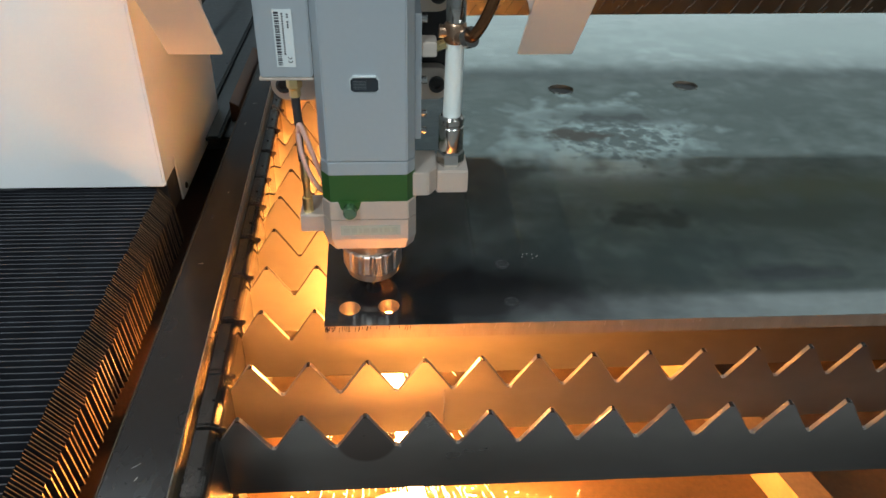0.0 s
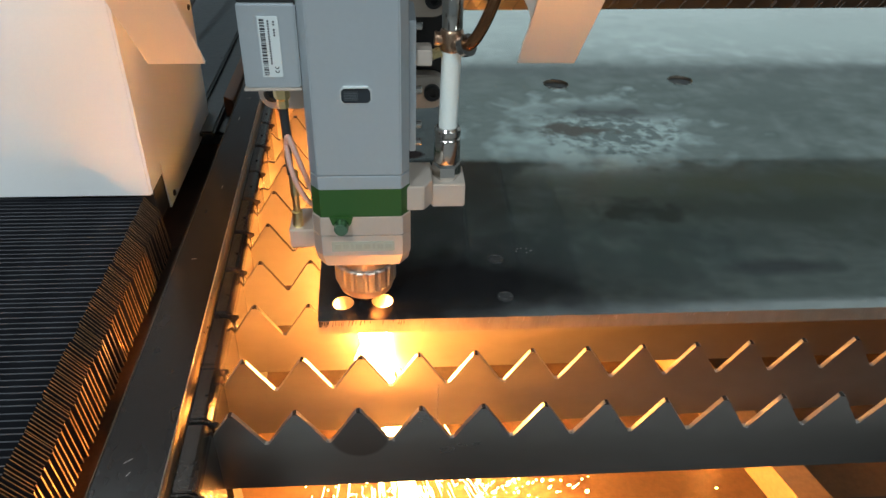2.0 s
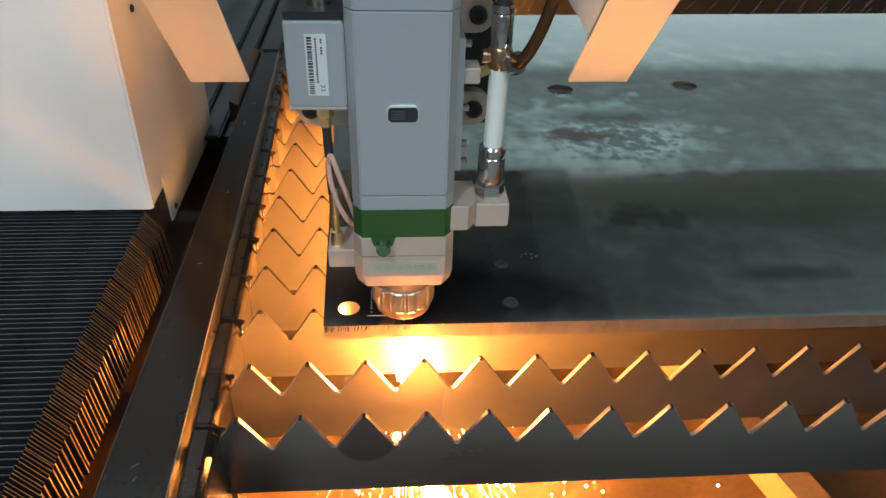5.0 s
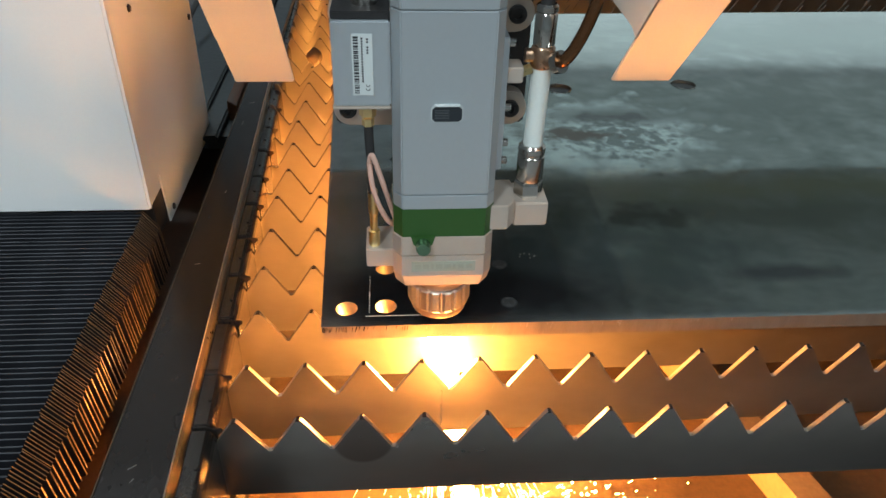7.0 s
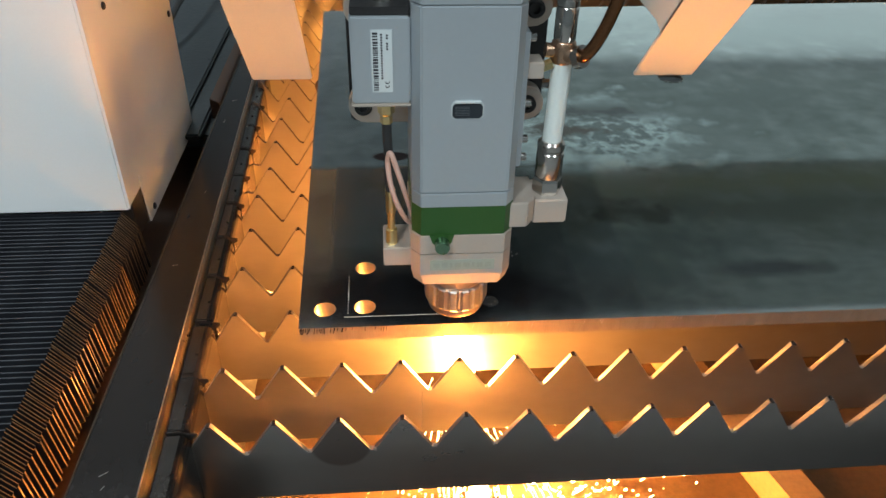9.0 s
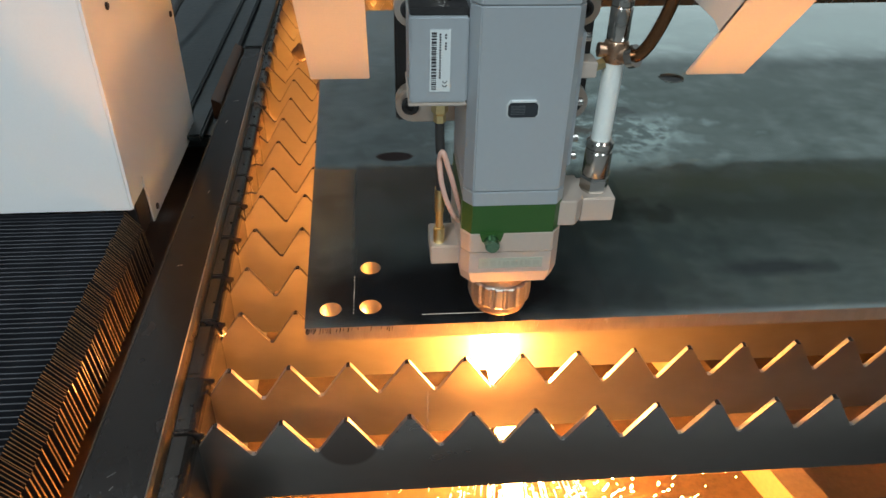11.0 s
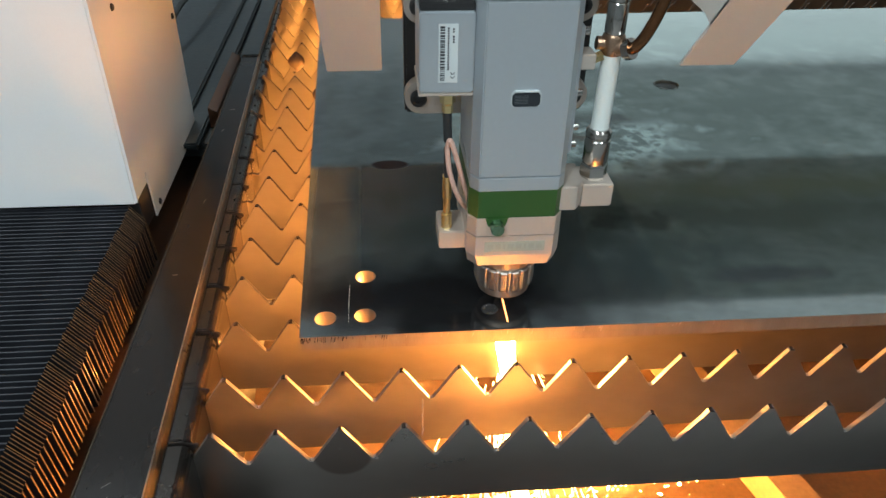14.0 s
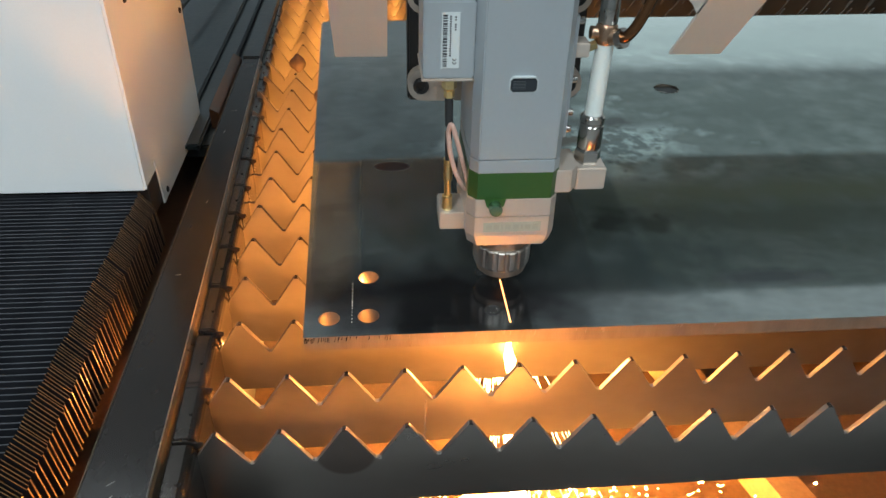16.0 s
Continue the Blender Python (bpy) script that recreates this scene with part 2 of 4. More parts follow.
def prism(loop, axis, a, b, bm=None, bev=0.0):
    """A polygon of 2D points extruded along an axis from a to b."""
    bm = bm or bmesh.new()

    def at(p, h):
        return {"z": (p[0], p[1], h), "y": (p[0], h, p[1]), "x": (h, p[0], p[1])}[axis]
    lo = [bm.verts.new(at(p, a)) for p in loop]
    hi = [bm.verts.new(at(p, b)) for p in loop]
    bm.faces.new(lo)
    bm.faces.new(hi[::-1])
    k = len(loop)
    for i in range(k):
        bm.faces.new((lo[i], lo[(i + 1) % k], hi[(i + 1) % k], hi[i]))
    if bev:
        bmesh.ops.recalc_face_normals(bm, faces=bm.faces)
        bevelled(bm, bev)
    return bm


def lathe(rings, cx, cy, seg=32, bm=None, axis="z", wave=None):
    """Turns (radius, height) rings round an upright (or forward) axis; wave(i, ring) scales the radius."""
    bm = bm or bmesh.new()
    loops = []
    for k, (r, h) in enumerate(rings):
        loop = []
        for i in range(seg):
            a = 2 * math.pi * i / seg
            rr = r * (wave(i, k) if wave else 1)
            u, w = rr * math.cos(a), rr * math.sin(a)
            loop.append(bm.verts.new((cx + u, cy + w, h) if axis == "z" else (cx + u, h, cy + w)))
        loops.append(loop)
    for a, b in zip(loops, loops[1:]):
        for i in range(seg):
            bm.faces.new((a[i], a[(i + 1) % seg], b[(i + 1) % seg], b[i]))
    bm.faces.new(loops[0][::-1])
    bm.faces.new(loops[-1])
    return bm


def tube(points, r, seg=12, bm=None, steps=8):
    """A round tube through points, smoothed."""
    bm = bm or bmesh.new()
    pts = [Vector(p) for p in points]
    path = []
    for i in range(len(pts) - 1):
        p0, p1, p2, p3 = pts[max(i - 1, 0)], pts[i], pts[i + 1], pts[min(i + 2, len(pts) - 1)]
        for k in range(steps):
            t = k / steps
            path.append(0.5 * (2 * p1 + (p2 - p0) * t + (2 * p0 - 5 * p1 + 4 * p2 - p3) * t * t + (3 * p1 - p0 - 3 * p2 + p3) * t ** 3))
    path.append(pts[-1])
    side = Vector((0.13, 1, 0.07)).normalized()
    loops = []
    for i, p in enumerate(path):
        d = (path[min(i + 1, len(path) - 1)] - path[max(i - 1, 0)]).normalized()
        u = d.cross(side).normalized()
        w = d.cross(u)
        loops.append([bm.verts.new(p + (u * math.cos(2 * math.pi * k / seg) + w * math.sin(2 * math.pi * k / seg)) * r) for k in range(seg)])
    for a, b in zip(loops, loops[1:]):
        for k in range(seg):
            bm.faces.new((a[k], a[(k + 1) % seg], b[(k + 1) % seg], b[k]))
    bm.faces.new(loops[0][::-1])
    bm.faces.new(loops[-1])
    return bm


def thing(name, label, category, group="", kind=""):
    return tagged(new(name), label, category, group, kind)


# ---- the hall round the machine ----
def hall():
    def slab(name, label, cat, b, mat):
        tagged(part(name, box(*b), mat), label, cat, kind="structure")
    slab("floor", "grey concrete workshop floor under the machine", "floor", (-5, 12, -5, 7, -1.05, -0.95), M_CONC)
    slab("ceiling", "grey sheet-metal workshop roof", "ceiling", (-5, 12, -5, 7, 4.6, 4.7), M_ROOF)
    slab("wall_north", "pale painted workshop wall", "wall", (-5, 12, 7, 7.1, -0.95, 4.6), M_WALL)
    slab("wall_south", "pale painted workshop wall", "wall", (-5, 12, -5.1, -5, -0.95, 4.6), M_WALL)
    slab("wall_west", "pale painted workshop wall", "wall", (-5.1, -5, -5, 7, -0.95, 4.6), M_WALL)
    slab("wall_east", "pale painted workshop wall", "wall", (12, 12.1, -5, 7, -0.95, 4.6), M_WALL)


hall()


# ---- the machine's bed ----
def bed():
    h = thing("slag_hopper", "scorched rust-brown steel slag hopper below the slats", "hopper")
    part("bottom_sheet", box(-0.325, 2.2, -0.0029, 2.2, -0.42, -0.41), M_HOPPER, h)
    part("side_sheet", box(-0.33, -0.325, -0.36, 2.2, -0.42, -0.12), M_HOPPER, h)
    # unseen front sheet, placed to hold the hopper's glow off the front slat
    part("front_sheet", box(-0.325, 2.2, -0.008, -0.003, -0.42, -0.134), M_BLACK, h)
    for x in (0.70, 1.18, 1.66):
        bm = prism([(x - 0.008, 0.0), (x + 0.037, 0.0), (x - 0.20, 0.9), (x - 0.245, 0.9)], "z", -0.41, -0.36)
        part("rib", bm, M_RIB, h, "pale sloping support rib")
    rail = thing("side_rail", "dark oily flat steel side rail of the cutting bed", "rail")
    part("top_flat", prism([(-0.086, -0.25), (-0.0310, -0.25), (-0.0650, 0.839), (-0.0923, 0.839)], "z", -0.012, 0.0, bev=0.0012), M_RAIL, rail)
    sl = prism([(-0.0390, -0.0010), (-0.0368, -0.0036), (-0.0350, -0.0085), (-0.0345, -0.0125), (-0.0390, -0.0125)], "y", -0.25, 0.84)
    part("inner_slope", sl, M_SLOPE, rail, "brown worn inner slope").matrix_basis = pose(0, 0, 0, 0, 0, 1.78)
    # unseen sheet, sized to keep orange light off the end cover's lower side
    part("web", box(-0.080, -0.074, 0.25, 1.9, -0.41, -0.095), M_BLACK, rail, "unseen black upright sheet blocking the glow under the rail")
    for y in (-0.16, 0.12):
        part("post", box(-0.08, -0.05, y, y + 0.03, -0.41, -0.012), M_BLACK, rail)
    part("inner_lip", box(0, 0.0006, -0.25, 0.84, -0.0012, 0.0012, 0.0003), M_EDGE, rail, "worn bright inner edge").matrix_basis = pose(-0.0394, 0, 0, 0, 0, 1.78)
    # dark sheet laid in for the unlit gap between rail and bellows
    pan = thing("gap_sheet", "dark brown sheet standing for the shaded gap beside the side rail", "pan")
    part("gap_floor", box(-0.32, -0.083, -0.3, 2.2, -0.145, -0.140), M_RUST_GAP, pan)
    for x in (-0.3224, -0.0828):
        part("gap_edge", box(x, x + 0.0022, -0.3, 2.2, -0.145, -0.128), M_RUST_GAP, pan, "folded edge of the gap sheet")
    # added beam, mirrored as the dark lower half of the front slat
    part("reflection_beam", box(-0.325, 2.2, -0.100, -0.0085, -0.42, -0.142, 0.003), M_BLACK, h, "unseen black beam that darkens the front slat's reflection")
    for x in (-0.31, 0.9, 2.14):
        for y in (-0.09, 2.12):
            part("leg", box(x, x + 0.06, y, y + 0.06, -0.95, -0.4205, 0.004), M_BLACK, h)
    fr = thing("bed_frame", "dark greasy steel bed frame behind the gantry's end", "frame")
    part("deck", box(-0.50, -0.112, 0.62, 2.2, -0.075, -0.055, 0.003), M_DECK, fr)
    part("guide_bar", box(-0.195, -0.165, 0.62, 2.2, -0.055, -0.047, 0.003), M_DECK, fr)
    part("side_beam", box(-0.60, -0.345, -0.30, 2.2, -0.95, -0.16, 0.004), M_BLACK, fr)
    for y in (0.66, 2.05):
        part("deck_post", box(-0.46, -0.40, y, y + 0.08, -0.1605, -0.0752), M_BLACK, fr)
    part("edge_bar", box(-0.150, -0.1285, 0.60, 2.2, -0.055, -0.044, 0.003), M_DECK, fr)
    part("wedge", prism([(-0.1255, -0.075), (-0.106, -0.075), (-0.112, -0.030), (-0.1255, -0.022)], "y", 0.68, 0.93, bev=0.001), M_RUST_GAP, fr, "rust-brown worn wedge")
    for y in (0.70, 0.88, 1.12, 1.40):
        part("cross_joint", box(-0.150, -0.132, y, y + 0.03, -0.0555, -0.047, 0.002), M_BLACK, fr)
    part("drag_cable", tube([(-0.27, 0.92, -0.04), (-0.262, 1.02, -0.015), (-0.25, 1.20, 0.005), (-0.225, 1.6, -0.03)], 0.006), M_RUBBER, fr, "black drag cable", True)
    for x, y, ln, turn in ((-0.066, -0.040, 0.007, 38), (-0.063, -0.052, 0.004, 60), (-0.071, 0.215, 0.005, 12), (-0.068, 0.36, 0.006, 80), (-0.078, 0.55, 0.010, 85), (-0.075, 0.62, 0.007, 20)):
        part("scratch", box(-ln / 2, ln / 2, -0.0002, 0.0002, -0.0004, 0.0003), M_EDGE, rail, "small bright scratch").matrix_basis = pose(x, y, 0, 0, 0, turn)
    part("rail_joint", box(-0.0923, -0.0655, 0.8395, 0.8425, -0.010, 0.0009), M_BLACK, rail)
    part("far_flat", prism([(-0.0935, 0.843), (-0.0645, 0.843), (-0.0760, 1.9), (-0.104, 1.9)], "z", -0.010, 0.0024, bev=0.0008), M_DECK, rail, "paler worn far length of the rail")
    part("outer_edge", box(0, 0.0012, -0.25, 0.80, -0.0010, 0.0008, 0.0003), M_SLOPE, rail, "worn outer edge").matrix_basis = pose(-0.0878, 0, 0, 0, 0, 0.36)

bed()

ROWS_Y = [0.0, 0.0602, 0.1335, 0.204, 0.2745, 0.345, 0.4115, 0.484] + [0.554 + 0.070 * i for i in range(14)]


def tooth_profile(x0, x1, phase, zb, tip=0.0018, depth=0.0345, pitch=0.05, eaten=None):
    pts = [(x0, zb)]
    k = math.floor((x0 - phase) / pitch)
    top = []
    while phase + k * pitch <= x1 + pitch:
        c = phase + k * pitch
        top += [(c - pitch / 2 + 0.0016, -depth), (c - tip - 0.0006, -0.0012), (c - tip * 0.5, 0.0), (c + tip * 0.5, 0.0), (c + tip + 0.0006, -0.0012), (c + pitch / 2 - 0.0016, -depth)]
        k += 1
    if eaten:
        worn = []
        for q in range(0, len(top), 6):
            dx, dz, low = eaten.uniform(-0.0014, 0.0014), eaten.choice((0, 0.001, 0.004, 0.008)), eaten.uniform(-0.005, 0.004)
            worn += [(x + dx, z - dz if z > -0.01 else z + low) for x, z in top[q:q + 6]]
        top = worn
    out = [p for p in top if x0 < p[0] < x1]
    return pts + [(x0, -depth * 0.8)] + out + [(x1, -depth * 0.8), (x1, zb)]


def slats():
    rng = random.Random(4)
    made, phases = [], []
    for i, y in enumerate(ROWS_Y):
        ph = rng.uniform(-0.003, 0.003) if i > 7 else (0.0, 0.0005, 0.0, -0.004, -0.005, -0.007, -0.001, -0.002)[i]
        zb = -0.088 if i < 2 else -0.082
        loop = tooth_profile(-0.0345 - 0.030 * y, 1.9, ph, zb, eaten=rng if i in (8, 9, 11, 12) else None)
        bm = bmesh.new()
        th = 0.0042
        lo = [bm.verts.new((p[0], 0, p[1])) for p in loop]
        hi = [bm.verts.new((p[0], th, p[1])) for p in loop]
        bm.faces.new(lo)
        bm.faces.new(hi[::-1])
        k = len(loop)
        for j in range(k):
            f = bm.faces.new((lo[j], lo[(j + 1) % k], hi[(j + 1) % k], hi[j]))
            f.material_index = 1
        ob = part("slat", bm, M_SLAT)
        ob.data.materials.append(M_EDGE if i < 2 else M_WORN)
        tagged(ob, "serrated steel support slat with dark-tipped pointed teeth" if i > 1 else
               ("front serrated steel slat with a dark heat stain" if i == 0 else "serrated steel slat with a thin weld bead"), "slat", "support slats")
        ob.matrix_world = pose(0, y, 0, 0, 0, 0.75 if i == 1 else 0)
        made.append(ob)
        phases.append(ph)
    stained = M_SLAT_FRONT.copy()
    stained.name = "slat_steel_heat_stained"
    n, l = stained.node_tree.nodes, stained.node_tree.links
    co = n.new("ShaderNodeTexCoord")
    mp = n.new("ShaderNodeMapping")
    mp.inputs["Location"].default_value = (-0.100 / 0.0245, 0, 0.026 / 0.0265)
    mp.inputs["Scale"].default_value = (1 / 0.0245, 0, 1 / 0.0265)
    ln = n.new("ShaderNodeVectorMath")
    ln.operation = "LENGTH"
    mr = n.new("ShaderNodeMapRange")
    mr.inputs[1].default_value, mr.inputs[2].default_value, mr.inputs[3].default_value, mr.inputs[4].default_value = 0.93, 1.05, 1, 0
    mx = n.new("ShaderNodeMix")
    mx.data_type = "RGBA"
    mx.inputs[7].default_value = (0.165, 0.135, 0.118, 1)
    b = n["Principled BSDF"]
    old = b.inputs["Base Color"].links[0].from_socket
    l.new(co.outputs["Object"], mp.inputs["Vector"])
    l.new(mp.outputs[0], ln.inputs[0])
    l.new(ln.outputs["Value"], mr.inputs[0])
    l.new(mr.outputs[0], mx.inputs[0])
    l.new(old, mx.inputs[6])
    l.new(mx.outputs[2], b.inputs["Base Color"])
    made[0].data.materials[0] = stained
    # burnt tips and slag beads on the front rows
    cap = bmesh.new()
    prism([(-0.0027, -0.0014), (-0.0022, -0.0008), (-0.0009, 0.0002), (0.0010, 0.0002), (0.0023, -0.0009), (0.0027, -0.0015), (0.0004, -0.0011)], "y", -0.00015, 0.0043, cap)
    bead = bmesh.new()
    bmesh.ops.create_icosphere(bead, subdivisions=2, radius=0.0012)
    for v in bead.verts:
        v.co *= 1 + 0.25 * math.sin(v.co.x * 5200 + v.co.z * 3900)
    tip0 = bead0 = None
    for i, ph in enumerate(phases):
        for k in range(17 if i < 2 else 2):
            if tip0 is None:
                tip0 = t = part("burnt_tip", cap, M_TIP, made[i], "blackened tooth tip")
            else:
                t = new("burnt_tip", tip0.data)
                t.parent = made[i]
            t.matrix_basis = pose(ph + k * 0.05, 0, 0, 0, rng.uniform(-6, 6), 0) @ Matrix.Scale(0.82, 4, (1, 0, 0))
            for q in range(rng.choice((1, 1, 2)) if i < 2 else 0):
                if bead0 is None:
                    bead0 = t = part("slag_bead", bead, M_EDGE, made[i], "small grey slag bead", True)
                else:
                    t = new("slag_bead", bead0.data)
                    t.parent = made[i]
                z = 0.6 + 0.8 * rng.random()
                t.matrix_basis = pose(ph + k * 0.05 + 0.025 + rng.uniform(-0.0022, 0.0022), rng.uniform(-0.0002, 0.003), -0.0342, 0, 0, 90 * rng.random()) @ Matrix.Scale(z, 4)
    # burnt slag crusts on the far slats' teeth
    for i, k, dx, dz, r in ((12, 0, 0.0, -0.008, 0.016), (10, 1, -0.006, -0.010, 0.012)):
        bm = bmesh.new()
        bmesh.ops.create_icosphere(bm, subdivisions=3, radius=r)
        for v in bm.verts:
            w = 1 + 0.10 * math.sin(v.co.x * 150 + i) + 0.08 * math.cos(v.co.z * 190 + k) - 0.25 * min(abs(v.co.x), abs(v.co.z)) / r
            v.co = (v.co.x * w * 0.8, v.co.y * 0.30 * w, v.co.z * w * 1.25)
        part("slag_crust", bm, M_CRUST, made[i], "dark brown burnt slag crust", True).matrix_basis = pose(phases[i] + 0.05 * k + dx, 0.001, dz)
    # column of weld spatter on the second slat
    bm = bmesh.new()
    for j in range(16):
        z = -0.036 - j * 0.0031
        r = 0.0006 if j % 2 else 0.0009
        bmesh.ops.create_icosphere(bm, subdivisions=1, radius=r, matrix=Matrix.Translation((0.168 + 0.0006 * math.sin(j * 1.7), -0.0003, z)))
    part("weld_bead", bm, M_SLAT, made[1], "row of small weld beads")
    # clips that hold the slat ends
    first = None
    for i, y in enumerate([-0.14, -0.07] + ROWS_Y):
        if first is None:
            clip = thing("slat_holder", "black oily steel notched slat holder on the bed's edge", "holder", "slat holders")
            bm = prism([(-0.0510, -0.0108), (-0.0272, -0.0108), (-0.0236, -0.0122), (-0.0212, -0.0152), (-0.0202, -0.0200), (-0.0200, -0.0340), (-0.0200, -0.10), (-0.0510, -0.10)], "y", 0.004, 0.0682, bev=0.0008)
            part("block", bm, M_OIL, clip)
            part("lip", prism([(-0.0390, -0.0098), (-0.0270, -0.0098), (-0.0222, -0.0124), (-0.0150, -0.0136), (-0.0150, -0.0168), (-0.0186, -0.0196), (-0.0200, -0.028), (-0.0390, -0.028)], "y", 0.0, 0.0018, bev=0.0004), M_OIL, clip)
            part("screw", lathe([(0.0014, -0.0120), (0.0014, -0.0098), (0.001, -0.0094)], -0.0285, 0.030, 10), M_OIL, clip, "small oily screw")
            first = clip
            clip.matrix_world = pose(0.0035 - 0.0375 * y, y + 0.006, 0, 0, 0, 1.9)
        else:
            copy_thing(first, pose(0.0035 - 0.0375 * y, y + 0.006, 0, 0, 0, 1.9))


slats()


# ---- workpiece plate with its cut holes ----
def plate():
    zt, zb = 0.0155, 0.0006
    rim = [(0.0625, 0.0935), (1.75, 0.0915), (1.75, 1.045), (0.033, 0.990)]
    holes = [(0.084, 0.1185, 0.0098), (0.1195, 0.1205, 0.0098), (0.1195, 0.1795, 0.0098), (0.381, 0.632, 0.0188), (0.578, 0.646, 0.0188)]
    bm = bmesh.new()
    loops = []
    for z in (zt, zb):
        row = []
        ring = []
        for a, b in zip(rim, rim[1:] + rim[:1]):
            for k in range(12):
                ring.append(bm.verts.new((a[0] + (b[0] - a[0]) * k / 12, a[1] + (b[1] - a[1]) * k / 12, z)))
        row.append(ring)
        for x, y, r in holes:
            row.append([bm.verts.new((x + r * math.cos(2 * math.pi * k / 32), y + r * math.sin(2 * math.pi * k / 32), z)) for k in range(32)])
        edges = []
        for ring in row:
            edges += [bm.edges.new((ring[k], ring[(k + 1) % len(ring)])) for k in range(len(ring))]
        bmesh.ops.triangle_fill(bm, edges=edges, use_beauty=True, use_dissolve=False)
        loops.append(row)
    for a, b in zip(*loops):
        for k in range(len(a)):
            f = bm.faces.new((a[k], a[(k + 1) % len(a)], b[(k + 1) % len(a)], b[k]))
            f.material_index = 1
    ob = part("steel_plate", bm, M_PLATE)
    ob.data.materials.append(M_CUT)
    tagged(ob, "thick dark mill-scale steel plate with cut holes on the slats", "steel plate")
    for x, y, r, tilt in ((0.381, 0.632, 0.0176, 4), (0.578, 0.646, 0.0176, 3)):
        # steel slug with a flat black top that paints in the hole's shade
        sg = part("slug", lathe([(r, -0.010), (r, 0.0), (r - 0.0008, 0.0006)], 0, 0, 32, wave=lambda i, k: 1 + 0.012 * math.sin(i * 5.3 + k)), M_RUBBER, ob, "loose cut slug tilted in its hole")
        sg.data.materials.append(M_EDGE)
        for f in sg.data.polygons:
            if abs(f.normal.z) < 0.8:
                f.material_index = 1
        sg.matrix_basis = pose(x, y, zt - 0.0022, -tilt * 2.2, tilt * 0.6, 0)
        burr = bmesh.new()
        for k in range(22):
            a = k * 0.2856 + 0.1 * math.sin(k * 3.1)
            bmesh.ops.create_icosphere(burr, subdivisions=1, radius=0.0006 + 0.0013 * (0.5 + 0.5 * math.sin(k * 7.7)) ** 2,
                                       matrix=Matrix.Translation((x + 0.0184 * math.cos(a), y + 0.0184 * math.sin(a), zt + 0.0002)))
        part("burr", burr, M_CHROME, ob, "bright ragged burr round the slug's hole")
    # pierce marks: shallow rimmed craters
    for x, y in ((0.232, 0.182), (0.233, 0.122)):
        bm = lathe([(0.0078, zt - 0.0004), (0.0072, zt + 0.0006), (0.0060, zt + 0.0010), (0.0046, zt + 0.0003), (0.0020, zt + 0.0002), (0.0004, zt + 0.0006)], x, y, 24,
                   wave=lambda i, k: 1 + 0.07 * math.sin(i * 2.3 + k))
        pm = part("pierce_mark", bm, M_RUBBER, ob, "small burnt pierce crater")
        grains = bmesh.new()
        for k in range(8):
            a = 2.6 + k * 1.7
            bmesh.ops.create_icosphere(grains, subdivisions=1, radius=0.0004 + 0.0002 * (k % 3), matrix=Matrix.Translation((x + 0.0048 * math.cos(a), y + 0.0050 * math.sin(a), zt + 0.0008)))
        part("grain", grains, M_CHROME, pm, "bright spatter grains on the crater's rim")
    # nicks in the cut face: dense and dark at the corner, sparse and bright beyond
    rng = random.Random(12)
    nick = None
    for k in range(64):
        dark = k < 34
        x = 0.0635 + 0.075 * rng.random() ** 1.4 if dark else rng.choice((0.15, 0.19, 0.21, 0.245, 0.27, 0.31, 0.33, 0.40, 0.43, 0.52, 0.60, 0.71)) + rng.uniform(-0.006, 0.006)
        if nick is None:
            nick = n = part("nick", box(-0.00022, 0.00022, -0.00015, 0.0004, -0.0034, 0.0034), M_OIL, ob, "dark burnt nick in the cut face")
        elif k == 34:
            bright = n = part("nick", box(-0.0002, 0.0002, -0.00015, 0.0004, -0.0034, 0.0034), M_EDGE, ob, "bright nick in the cut face")
        else:
            n = new("nick", (nick if dark else bright).data)
            n.parent = ob
        h = rng.uniform(0.4, 1.0)
        n.matrix_basis = pose(x, 0.0935 - 0.002 * (x - 0.0625) / 1.6875, zt - 0.0006 - 0.0034 * h, 0, rng.uniform(4, 16), 0) @ Matrix.Diagonal((1, 1, h, 1))
    bm = bmesh.new()
    for k in range(7):
        a = k * 0.9
        bmesh.ops.create_icosphere(bm, subdivisions=1, radius=0.0007, matrix=Matrix.Translation((0.262 + 0.008 * math.cos(a * 2.1), 0.196 + 0.004 * math.sin(a * 1.3), zt + 0.0003)))
    part("spatter", bm, M_EDGE, ob, "bright spatter grains")


plate()


